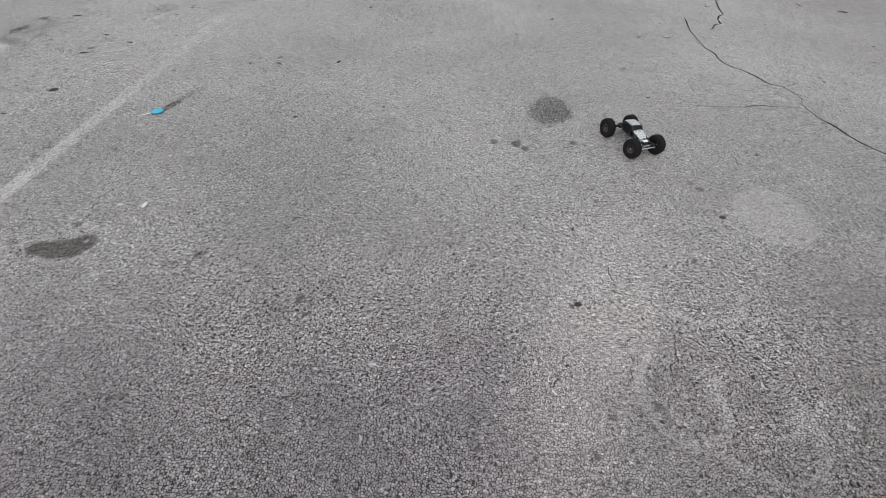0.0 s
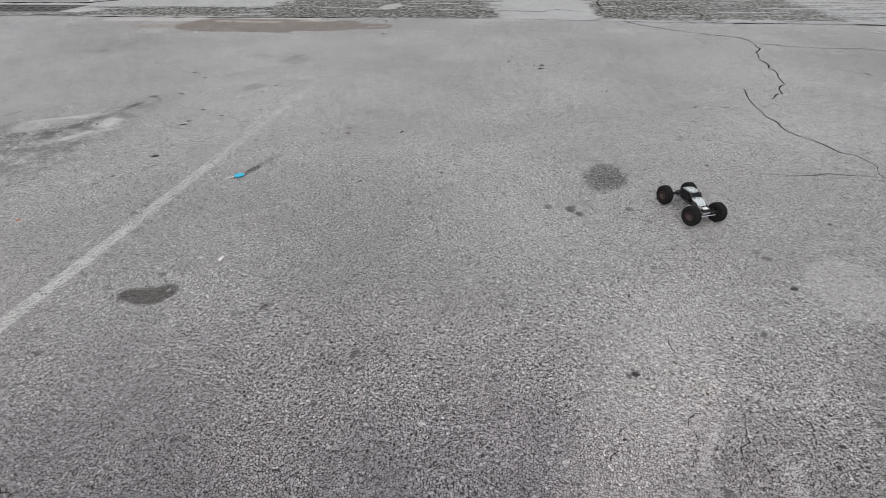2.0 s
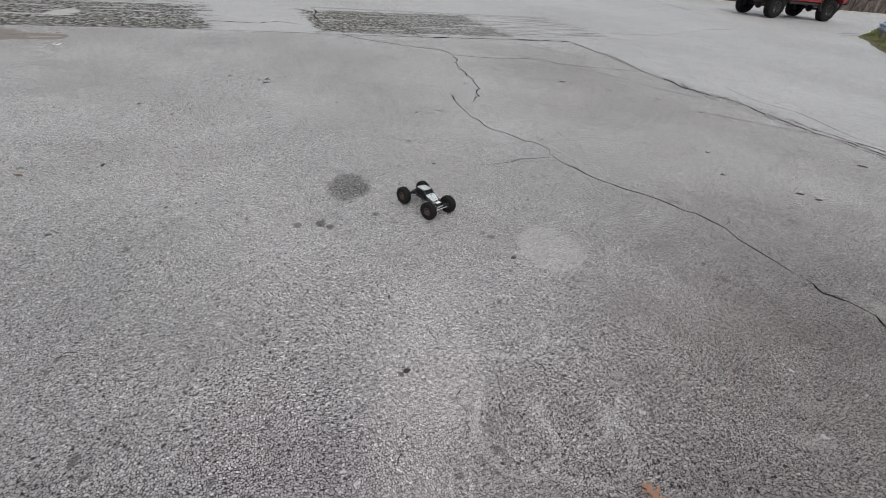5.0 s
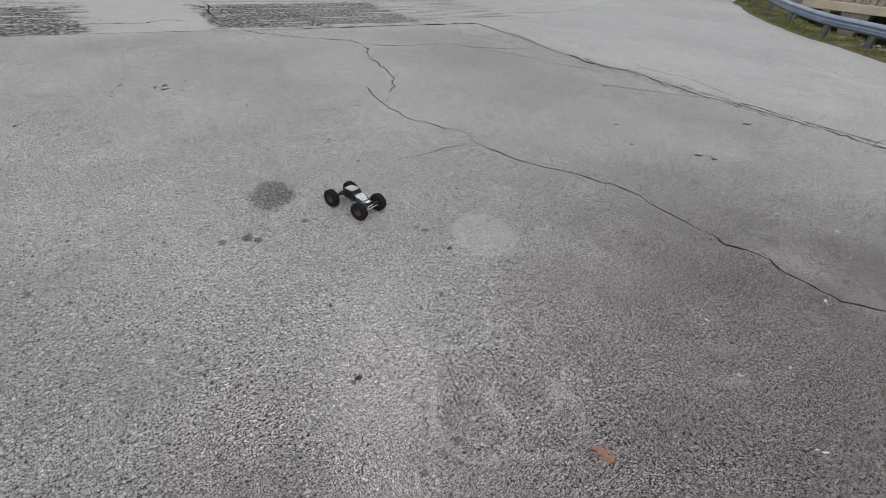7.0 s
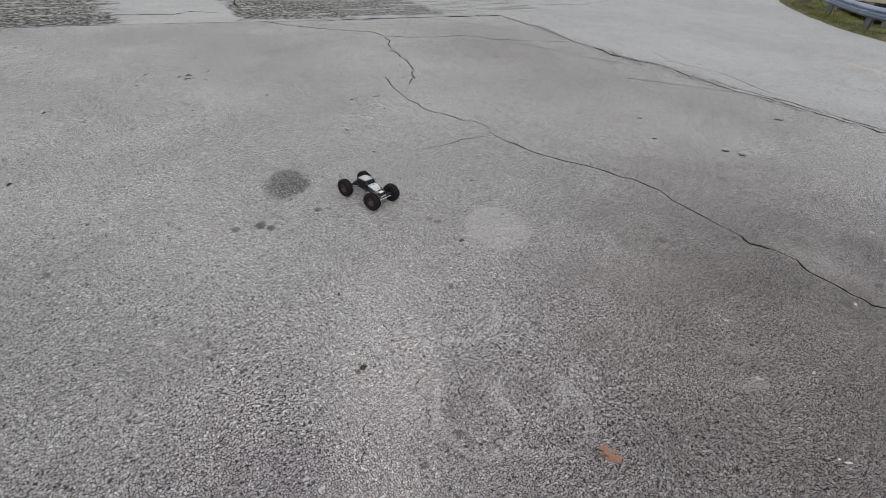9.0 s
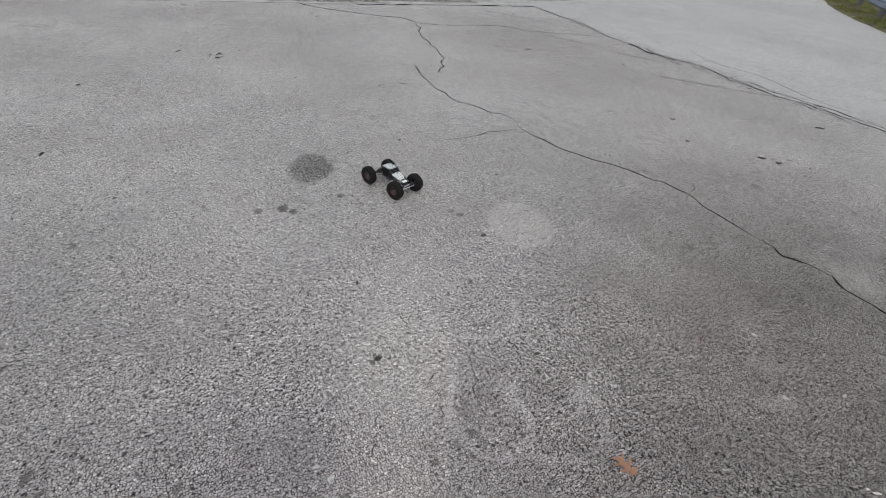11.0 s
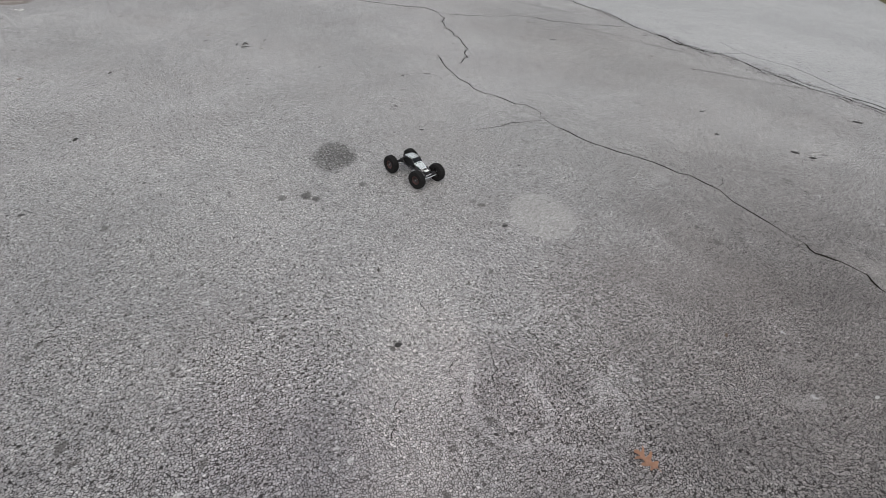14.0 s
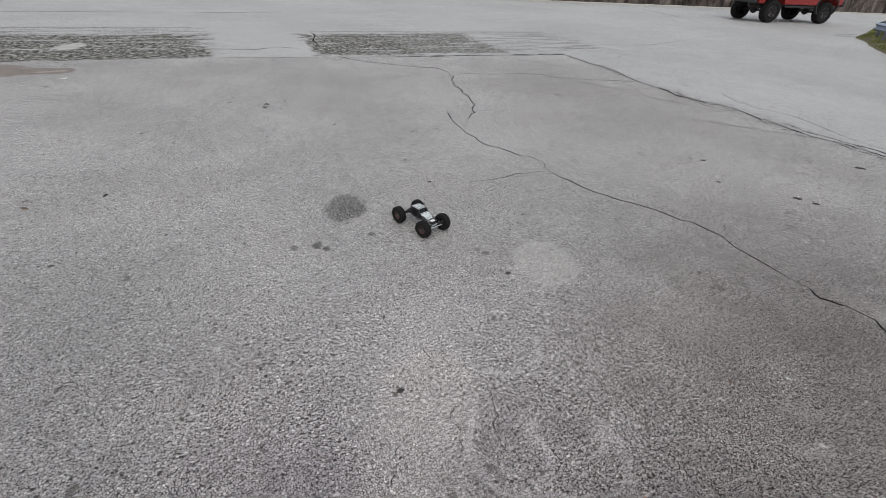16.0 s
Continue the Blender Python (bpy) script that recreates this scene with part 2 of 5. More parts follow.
        rims = g.strokes([(0.02, [(1.6, 1.54), (1.61, 1.41), (1.53, 1.27)]), (0.014, [(1.53, 1.27), (1.38, 1.23), (1.25, 1.3), (1.12, 1.36)]), (0.02, [(1.28, 1.66), (1.28, 1.48), (1.23, 1.39), (1.12, 1.36)]),
                          (0.013, [(1.09, 1.8), (0.97, 1.6), (0.99, 1.44), (1.07, 1.37), (1.12, 1.36)]), (0.013, [(1.21, 1.98), (1.35, 1.92), (1.55, 1.97), (1.6, 2.11)]), (0.03, [(1.57, 1.5), (1.5, 1.42)]),
                          (0.05, [(2.5, 1.3), (2.58, 1.24)]), (0.04, [(2.34, 1.12), (2.45, 1.08)])], 0.6, 2.2, rag)
        rims = g.math("MULTIPLY", rims, g.step(gapf, 0.1, 0.7, 1.0, 0.35))
        col = g.mix(g.math("MULTIPLY", g.math("MULTIPLY", rims, g.step(small, 0.3, 0.55, 0.4, 1.0)), 0.48), col, (0.56, 0.55, 0.55))
        worn = g.strokes([(0.2, [(1.12, 1.78), (1.2, 1.5)])], 0.7, 0.8, mid)
        col = g.mix(worn, col, (1.14, 1.13, 1.13), "MULTIPLY")
    # soaked and dirty fields; near and side ones paint in vignetting and shade
    for x, y, rx, ry, rot, c, a in ((2.75, 1.3, 1.2, 0.9, 20, (0.82, 0.785, 0.755), 0.65), (3.7, 2.2, 1.1, 1.1, 0, (0.76, 0.745, 0.735), 0.75), (4.5, 2.8, 1.2, 1.1, 0, (0.82, 0.81, 0.8), 0.7), (-0.3, 2.8, 0.8, 1.3, 0, (0.82, 0.82, 0.81), 0.4), (3.0, 0.6, 1.7, 1.1, 0, (0.6, 0.585, 0.575), 0.75), (-0.4, 0.9, 1.6, 0.75, 0, (0.72, 0.7, 0.73), 0.75), (-2.1, 0.9, 1.3, 0.95, 0, (0.62, 0.61, 0.62), 0.8), (0.8, 0.1, 6.0, 1.25, 0, (0.78, 0.76, 0.77), 0.65),
                                    (2.2, 2.0, 0.55, 0.45, 10, (0.72, 0.7, 0.7), 0.3), (-0.9, 2.8, 0.5, 0.4, 0, (0.75, 0.75, 0.76), 0.5), (5.4, 6.2, 1.2, 2.4, 25, (0.9, 0.88, 0.86), 0.7), (-1.4, 3.2, 1.5, 0.5, 20, (0.85, 0.85, 0.86), 0.5), (0.2, 1.5, 0.4, 0.5, 0, (0.8, 0.79, 0.82), 0.6)):
        if not here(y, max(rx, ry)):
            continue
        f, _ = g.blob(x, y, rx, ry, rot, 0.85, 1.3, mid)
        col = g.mix(g.math("MULTIPLY", f, a), col, c, "MULTIPLY")
    for x, y, rx, ry, rot, soft, rg, c, a in ((-4.3, 3.75, 0.7, 0.85, -25, 0.5, 2.4, dark, 0.5),
                                              (-4.05, 5.05, 0.05, 0.42, -6, 0.6, 1.6, dark, 0.6), (-4.0, 4.7, 0.25, 0.8, -10, 0.5, 2.4, dark, 0.4), (-5.1, 4.0, 0.9, 0.7, 0, 0.6, 2.4, dark, 0.5), (-3.0, 7.2, 0.2, 0.3, 0, 0.4, 1.5, dark, 0.5), (-3.0, 5.9, 0.12, 0.16, 0, 0.4, 1.5, dark, 0.5),
                                              (-6.6, 8.0, 0.9, 0.7, 0, 0.5, 1.5, dark, 0.35)):
        col = stain(col, x, y, rx, ry, rot, soft, rg, c, a)
    for x, y, rx, ry, rot, a in ((-4.66, 4.42, 0.2, 0.15, 10, 0.6), (-4.33, 4.74, 0.34, 0.09, 38, 0.5), (-3.93, 4.6, 0.16, 0.14, 0, 0.75), (-3.98, 4.25, 0.38, 0.07, 45, 0.7)):
        col = stain(col, x, y, rx, ry, rot, 0.3, 2.0, pale, a)
    if here(4.7, 0.8):  # broken edge of an old repair: a crumbled dark joint between pale slabs
        joint = g.strokes([(0.06, [(-4.9, 4.1), (-4.3, 4.28), (-4.12, 4.72)]), (0.045, [(-4.12, 4.72), (-4.05, 5.06), (-4.02, 5.45)])], 0.35, 1.8, rag)
        col = g.mix(g.math("MULTIPLY", joint, g.math("MULTIPLY", broken, 0.75)), col, dark)
        slab = g.strokes([(0.035, [(-4.8, 4.55), (-4.58, 4.66), (-4.33, 4.74)]), (0.07, [(-3.97, 4.68), (-3.92, 4.5)]), (0.04, [(-4.05, 4.15), (-3.95, 4.35)])], 0.3, 1.6, rag)
        col = g.mix(g.math("MULTIPLY", slab, 0.4), col, (0.52, 0.51, 0.5))
    # oil: a round spot, a puddle, drops in a row, the wet streak behind the lollipop
    for x, y, rx, ry, rot, soft, rg, a in ((0.92, 3.92, 0.155, 0.235, -17, 0.18, 1.1, 0.66), (0.94, 3.86, 0.11, 0.14, -17, 0.5, 1.8, 0.35), 
                                           (0.47, 3.42, 0.022, 0.033, 0, 0.3, 0.6, 0.7), (0.62, 3.405, 0.032, 0.042, 0, 0.3, 0.6, 0.8), (0.675, 3.35, 0.024, 0.033, 0, 0.3, 0.6, 0.75), (1.02, 3.45, 0.025, 0.03, 0, 0.3, 0.6, 0.65), (1.12, 3.32, 0.025, 0.03, 0, 0.4, 0.6, 0.35),
                                           (-1.915, 3.73, 0.032, 0.12, -17, 0.35, 0.9, 0.85), (-1.86, 3.9, 0.04, 0.16, -20, 0.6, 1.2, 0.4), (-1.055, 2.21, 0.028, 0.032, 0, 0.4, 0.9, 0.5)):
        col = stain(col, x, y, rx, ry, rot, soft, rg, oil, a)
    if here(2.2, 0.1):
        puddle = g.strokes([(0.05, [(-1.865, 2.195), (-1.77, 2.195)]), (0.07, [(-1.77, 2.195), (-1.69, 2.205)]), (0.068, [(-1.7, 2.225), (-1.67, 2.245)])], 0.25, 0.5, rag)
        col = g.mix(g.math("MULTIPLY", puddle, g.step(pores, 0.3, 1.2, 0.72, 0.93)), col, (0.045, 0.04, 0.035))
    # dried mud washed up against the seam, with a sandy rim
    sand = (0.46, 0.43, 0.39)
    if here(9.8, 0.6):
        drift = g.math("ADD", g.math("MULTIPLY", g.noise(1.3, 5, g.mapping(g.pos(), scale=(0.6, 2.2, 1))), 0.7), g.math("MULTIPLY", rag, 0.3))
        for lines, c, a in (([(0.2, [(-8.4, 10.2), (-6.0, 10.28), (-4.0, 10.3)])], sand, 0.6),
                            ([(0.2, [(-7.2, 9.5), (-6.3, 9.62)])], (0.26, 0.225, 0.195), 0.75),
                            ([(0.62, [(-5.9, 9.75), (-4.2, 9.65)]), (0.52, [(-4.2, 9.65), (-3.2, 9.75)]), (0.24, [(-3.2, 9.75), (-2.4, 9.68)])], (0.15, 0.122, 0.103), 0.95),
                            ([(0.1, [(-5.9, 10.1), (-4.6, 10.0)]), (0.09, [(-4.1, 10.15), (-3.5, 10.2)]), (0.05, [(-2.6, 9.62), (-2.3, 9.68)])], sand, 0.38)):
            f = g.strokes(lines, 0.06, 1.0, drift)
            col = g.mix(g.math("MULTIPLY", f, g.math("MULTIPLY", g.step(small, 0.3, 0.6, 0.75, 1.0), a)), col, c)
    # hairline crazing in patches
    hair = g.step(g.voronoi(7.0, "DISTANCE_TO_EDGE", g.warped(6.0, 0.16)), 0.004, 0.016, 1.0, 0.0)
    hair = g.math("MULTIPLY", hair, g.step(g.math("ADD", g.math("MULTIPLY", g.noise(1.1, 3), 0.6), g.math("MULTIPLY", g.noise(6, 2), 0.4)), 0.5, 0.57))
    col = g.mix(g.math("MULTIPLY", hair, 0.75), col, (0.05, 0.048, 0.047))
    col = pocks(g, col)
    col = g.mix(g.math("MULTIPLY", crumble(g), 0.85), col, (0.05, 0.048, 0.046))
    # the worn parking line
    line, _ = g.blob(-2.385, 0, 0.05, 1e5, -0.9, 0.12, 1.0, rag)
    sep = g.t.nodes.new("ShaderNodeSeparateXYZ")
    g.put(sep.inputs[0], g.pos())
    fade = g.step(sep.outputs[1], 1.9, 4.8, 0.72, 0.3)
    fade = g.math("MULTIPLY", fade, g.step(g.math("ADD", g.math("ADD", g.math("MULTIPLY", g.noise(60, 3), 0.6), g.math("MULTIPLY", g.noise(7, 3), 0.4)), g.math("MULTIPLY", gapf, -0.22)), 0.34, 0.5))
    fade = g.math("MULTIPLY", fade, g.step(sep.outputs[1], 5.3, 7.0, 1.0, 0.0))
    col = g.mix(g.math("MULTIPLY", line, fade), col, (0.62, 0.61, 0.59))
    # rubber of turning tyres
    for x, y, rx, ry, rot in ((6.1, 9.15, 0.04, 0.7, 32), (6.45, 6.2, 0.04, 0.45, 31), (6.36, 4.88, 0.04, 0.5, 42), (6.85, 4.36, 0.03, 0.3, 45), (5.9, 7.4, 0.03, 0.8, 30)):
        col = stain(col, x, y, rx, ry, rot, 0.5, 0.6, dark, 0.5)
    g.bump(height, 0.6, 0.0022)
    return g.done(col, g.step(mid, 0.3, 0.7, 0.58, 0.72))


def road_asphalt(name, dim):
    g = Graph(name, 0.65, 0, 0.8)
    col, height, gapf = aggregate(g, 70, tuple(dim * c for c in (0.2, 0.2, 0.2)), tuple(dim * c for c in (0.385, 0.39, 0.38)), tuple(dim * c for c in (0.5, 0.5, 0.49)), 0.4, 0.25)
    tone = g.step(g.math("ADD", g.noise(0.25, 4), g.math("MULTIPLY", g.noise(2.0, 4), 0.5)), 0.5, 1.0, 0.87, 1.08)
    comb = g.t.nodes.new("ShaderNodeCombineColor")
    for i in range(3):
        g.put(comb.inputs[i], tone)
    col = g.mix(1.0, col, comb.outputs[0], "MULTIPLY")
    # scraped patches: the top coat torn away in streaks along the seam
    v = g.mapping(g.pos(), scale=(0.8, 6.0, 1))
    streak = g.math("ADD", g.math("MULTIPLY", g.noise(1.0, 6, v, 0.6), 0.72), g.math("MULTIPLY", g.noise(16, 3), 0.28))
    rag = g.noise(3.0, 4)
    torn = g.ramp(g.noise(11, 6, None, 0.88), [(0.43, (0.02, 0.02, 0.019)), (0.5, (0.12, 0.12, 0.112)), (0.6, (0.45, 0.445, 0.42))])
    bare = 0.0
    for x, y, rx, ry, a, lo in ((-3.0, 12.1, 2.6, 1.5, 1.0, 0.4), (-2.6, 11.0, 2.3, 0.45, 1.0, 0.2), (-7.4, 11.25, 2.7, 0.62, 1.0, 0.4), (-3.6, 14.2, 3.2, 0.6, 0.85, 0.5), (-12.2, 10.8, 2.6, 0.25, 0.8, 0.4), (-7.6, 12.4, 2.0, 0.6, 0.5, 0.54),
                                (2.75, 12.0, 1.1, 1.5, 1.0, 0.39), (4.7, 12.05, 1.3, 1.55, 0.95, 0.4), (7.2, 12.1, 1.9, 1.6, 0.8, 0.49)):
        f, _ = g.blob(x, y, rx, ry, 0, 0.08, 1.5, g.math("ADD", g.math("MULTIPLY", streak, 0.6), g.math("MULTIPLY", rag, 0.4)), True)
        f = g.math("MULTIPLY", f, g.step(streak, lo, lo + 0.06, 0.0, a))
        col = g.mix(f, col, torn)
        bare = g.math("MAXIMUM", f, bare)
    thin = g.strokes([(0.1, [(2.1, 13.95), (8.8, 13.75)]), (0.08, [(2.6, 10.75), (6.4, 10.75)]), (0.1, [(-8.0, 14.75), (-0.9, 14.7)])], 0.3, 1.6, streak)
    col = g.mix(g.math("MULTIPLY", thin, 0.7), col, torn)
    gloss = g.b.inputs["Specular IOR Level"]
    g.put(gloss, g.math("MULTIPLY", gloss.links[0].from_socket, g.math("SUBTRACT", 1.0, bare)))
    hole, _ = g.blob(-2.73, 12.0, 0.23, 0.4, -12, 0.06, 1.6, g.noise(6, 5, None, 0.7))
    col = g.mix(hole, col, (0.36, 0.36, 0.345))
    slab, _ = g.blob(-9.95, 11.3, 0.36, 0.3, 15, 0.2, 1.4, rag)
    col = g.mix(g.math("MULTIPLY", slab, 0.6), col, (0.45, 0.44, 0.425))
    clean, _ = g.blob(0.7, 12.4, 0.9, 2.2, 0, 0.3, 0.5, rag, True)
    col = g.mix(g.math("MULTIPLY", clean, 0.25), col, (0.36, 0.355, 0.345))
    faded, _ = g.blob(10.8, 3.95, 0.08, 0.85, -16, 0.4, 1.0, rag)
    col = g.mix(g.math("MULTIPLY", faded, 0.32), col, (0.55, 0.42, 0.28))
    col = pocks(g, col)
    col = g.mix(g.math("MULTIPLY", crumble(g), 0.85), col, (0.05, 0.048, 0.046))
    # skid marks across the road
    for x, y, rx, ry, rot in ((22.0, 12.9, 1.3, 0.1, 12), (21.5, 12.5, 1.0, 0.08, 8)):
        f, _ = g.blob(x, y, rx, ry, rot, 0.5, 0.7, rag)
        col = g.mix(g.math("MULTIPLY", f, 0.4), col, (0.08, 0.08, 0.08))
    g.bump(height, 0.5, 0.002)
    return g.done(col)


def soil():
    g = Graph("crack_soil", 0.95, 0, 0.1)
    return g.done(g.ramp(g.noise(120, 4), [(0.3, (0.012, 0.011, 0.01)), (0.75, (0.05, 0.045, 0.04))]))


def verge_soil():
    g = Graph("verge_soil", 0.95, 0, 0.15)
    n, m = g.noise(3.0, 5), g.noise(40, 4)
    col = g.ramp(n, [(0.42, (0.1, 0.085, 0.06)), (0.56, (0.14, 0.135, 0.06)), (0.72, (0.21, 0.22, 0.09))])
    col = g.mix(g.step(m, 0.4, 0.65, 0.0, 0.5), col, (0.05, 0.045, 0.035))
    g.bump(m, 1.0, 0.03)
    return g.done(col)


def blades():
    g = Graph("grass_blade", 0.8, 0, 0.2)
    return g.done(g.ramp(g.island(), [(0.0, (0.06, 0.085, 0.02)), (0.45, (0.12, 0.15, 0.04)), (0.75, (0.2, 0.21, 0.07)), (1.0, (0.27, 0.22, 0.11))]))


def stone(name, a, b, scale=6.0):
    g = Graph(name, 0.92, 0, 0.25)
    n, m = g.noise(scale, 6), g.noise(scale * 9, 4)
    col = g.mix(g.step(g.island(), 0, 1, 0.0, 0.5), g.ramp(n, [(0.3, a), (0.7, b)]), g.ramp(m, [(0.3, a), (0.7, b)]))
    g.bump(m, 0.7, 0.012)
    return g.done(col)


def parapet():
    """Weathered concrete with vertical runs of dirt."""
    g = Graph("stained_concrete", 0.92, 0, 0.25)
    v = g.mapping(g.pos(), scale=(2.2, 2.2, 1.0))
    col = g.ramp(g.noise(1.0, 6, v, 0.65), [(0.36, (0.022, 0.018, 0.016)), (0.5, (0.085, 0.07, 0.062)), (0.7, (0.24, 0.21, 0.19))])
    g.bump(g.noise(20, 4), 0.6, 0.01)
    return g.done(col)


def galvanised():
    g = Graph("galvanised_steel", 0.42, 0.75, 0.5)
    n, m = g.noise(2.0, 4), g.noise(60, 3)
    col = g.ramp(g.math("MULTIPLY", g.math("ADD", n, m), 0.5), [(0.3, (0.2, 0.245, 0.32)), (0.7, (0.38, 0.43, 0.52))])
    return g.done(col, g.step(m, 0.3, 0.7, 0.34, 0.55))


def chips():
    g = Graph("litter_bits", 0.9, 0, 0.2)
    return g.done(g.ramp(g.island(), [(0.0, (0.025, 0.024, 0.022)), (0.72, (0.06, 0.052, 0.045)), (0.86, (0.14, 0.1, 0.07)), (0.95, (0.3, 0.295, 0.28)), (1.0, (0.38, 0.375, 0.36))]))


def printed_body():
    """White shell with a blotched grey-green print."""
    g = Graph("printed_shell", 0.35, 0, 0.5)
    v = g.local()
    n = g.noise(90, 4, v, 0.65)
    col = g.ramp(n, [(0.37, (0.04, 0.055, 0.06)), (0.43, (0.5, 0.57, 0.59)), (0.49, (0.9, 0.93, 0.94))])
    return g.done(col)


LOTS = [lot_asphalt("lot_asphalt_near", -60, 3.0), lot_asphalt("lot_asphalt_middle", 3.0, 6.2), lot_asphalt("lot_asphalt_far", 6.2, 60)]
ROAD, PANEL, SOIL = road_asphalt("road_asphalt", 1.0), road_asphalt("new_asphalt", 0.6), soil()
VERGE, BLADE, STONE = verge_soil(), blades(), stone("rubble", (0.11, 0.1, 0.088), (0.34, 0.325, 0.295))
POST = plain("weathered_steel", (0.15, 0.155, 0.165), 0.7, 0.4, 0.4, 0.35, 12)
PEBBLE = stone("pale_pebble", (0.55, 0.54, 0.52), (0.78, 0.77, 0.75), 20)
REDSTONE = stone("brown_boulder", (0.17, 0.095, 0.07), (0.33, 0.2, 0.15), 4)
PARAPET, STEEL, CHIP, SHELL = parapet(), galvanised(), chips(), printed_body()
COPING = stone("coping_stone", (0.2, 0.165, 0.14), (0.4, 0.35, 0.31), 5)
CONCRETE = stone("beige_concrete", (0.38, 0.34, 0.27), (0.56, 0.52, 0.43), 1.2)
PIER = stone("grey_concrete", (0.13, 0.125, 0.115), (0.27, 0.26, 0.24), 1.5)
KERB = stone("kerb_concrete", (0.36, 0.35, 0.33), (0.5, 0.49, 0.46), 3)
RUBBER = plain("tyre_rubber", (0.011, 0.0105, 0.0105), 0.85, 0, 0.2, 0.3, 120)
BLACK = plain("black_plastic", (0.02, 0.02, 0.022), 0.45, 0, 0.45, 0.3, 90)
RIM = plain("dark_rim", (0.06, 0.055, 0.055), 0.4, 0.6, 0.5)
BEAD = plain("copper_ring", (0.085, 0.04, 0.036), 0.45, 0.6, 0.5)
ALLOY = plain("bare_alloy", (0.62, 0.63, 0.65), 0.3, 0.9, 0.5, 0.15)
GREEN = plain("green_wrap", (0.02, 0.12, 0.09), 0.4, 0, 0.5)
WHITE = plain("white_plastic", (0.75, 0.76, 0.75), 0.4, 0, 0.5, 0.08)
GLASS = plain("smoked_window", (0.012, 0.015, 0.02), 0.12, 0, 0.6, 0.2)
REDPAINT = plain("red_car_paint", (0.24, 0.022, 0.02), 0.22, 0.1, 0.6, 0.08, 3)
LENS = plain("red_lamp_lens", (0.35, 0.01, 0.01), 0.15, 0, 0.6)
OAK = plain("dry_oak_leaf", (0.27, 0.15, 0.1), 0.75, 0, 0.3, 0.35, 60)
CANDY = plain("blue_candy", (0.03, 0.42, 0.6), 0.2, 0, 0.6, 0.15, 80)
PAPER = plain("white_paper", (0.72, 0.71, 0.68), 0.8, 0, 0.3, 0.08)
FILTER = plain("cigarette_filter", (0.5, 0.24, 0.1), 0.85, 0, 0.2, 0.2, 200)
TAR = plain("tar_lump", (0.035, 0.033, 0.032), 0.7, 0, 0.4, 0.4, 150, 0.003)
CAST = plain("cast_iron", (0.13, 0.127, 0.124), 0.7, 0.3, 0.4, 0.3, 30, 0.002)
BRUSH = stone("dry_brush", (0.03, 0.026, 0.02), (0.12, 0.1, 0.075), 8)


# ---- mesh tools ----
def part(name, bm, material, parent=None, label="", smooth=False):
    me = bpy.data.meshes.new(name)
    bmesh.ops.recalc_face_normals(bm, faces=bm.faces)
    bm.to_mesh(me)
    bm.free()
    if smooth:
        for p in me.polygons:
            p.use_smooth = True
    me.materials.append(material)
    ob = new(name, me)
    if parent:
        ob.parent = parent
    if label:
        ob["label"] = label
    return ob


def again(ob, parent, m):
    """The same mesh as another part."""
    o = new(ob.name.split(".")[0], ob.data)
    o.parent, o.matrix_basis = parent, m
    return o


def add_box(bm, size, m=Matrix(), bevel=0.0):
    r = bmesh.ops.create_cube(bm, size=1, matrix=m @ Matrix.Diagonal((*size, 1)))
    if bevel:
        bmesh.ops.bevel(bm, geom=list({e for v in r["verts"] for e in v.link_edges}), offset=bevel, segments=2, affect="EDGES", profile=0.6)
    return bm


def box(size, m=Matrix(), bevel=0.0):
    return add_box(bmesh.new(), size, m, bevel)


def add_rod(bm, a, b, r, r2=None, n=10):
    a, b = Vector(a), Vector(b)
    q = (b - a).to_track_quat("Z", "Y").to_matrix().to_4x4()
    bmesh.ops.create_cone(bm, cap_ends=True, segments=n, radius1=r, radius2=r if r2 is None else r2, depth=(b - a).length, matrix=Matrix.Translation((a + b) / 2) @ q)
    return bm


def rod(a, b, r, r2=None, n=10):
    return add_rod(bmesh.new(), a, b, r, r2, n)


def lathe(profile, n=32, bm=None):
    """Turn a profile of (radius, along) about the y axis."""
    bm = bm or bmesh.new()
    rings = []
    for i in range(n):
        a = 2 * math.pi * i / n
        rings.append([bm.verts.new((r * math.cos(a), w, r * math.sin(a))) for r, w in profile])
    for i in range(n):
        p, q = rings[i], rings[(i + 1) % n]
        for j in range(len(profile) - 1):
            bm.faces.new((p[j], q[j], q[j + 1], p[j + 1]))
    return bm


def loft(sections, closed=False, caps=True):
    """Skin rings of equal length."""
    bm = bmesh.new()
    rows = [[bm.verts.new(p) for p in s] for s in sections]
    n = len(rows[0])
    for a, b in zip(rows, rows[1:]):
        for j in range(n if closed else n - 1):
            bm.faces.new((a[j], a[(j + 1) % n], b[(j + 1) % n], b[j]))
    if caps and closed:
        bm.faces.new(rows[0])
        bm.faces.new(rows[-1])
    return bm


def lump(r, seed, flat=0.6, sub=2):
    bm = bmesh.new()
    bmesh.ops.create_icosphere(bm, subdivisions=sub, radius=r)
    o = Vector((seed * 3.7, seed * 1.3, 0))
    for v in bm.verts:
        k = 1 + 0.45 * noise.noise(v.co / r * 1.1 + o) + 0.2 * noise.noise(v.co / r * 2.7 + o)
        v.co = Vector((v.co.x * k, v.co.y * k, v.co.z * k * flat))
    low = min(v.co.z for v in bm.verts)
    for v in bm.verts:
        v.co.z -= low * 0.85
    return bm


# ---- the ground: one sheet, with its cracks cut into it ----
from mathutils.geometry import delaunay_2d_cdt

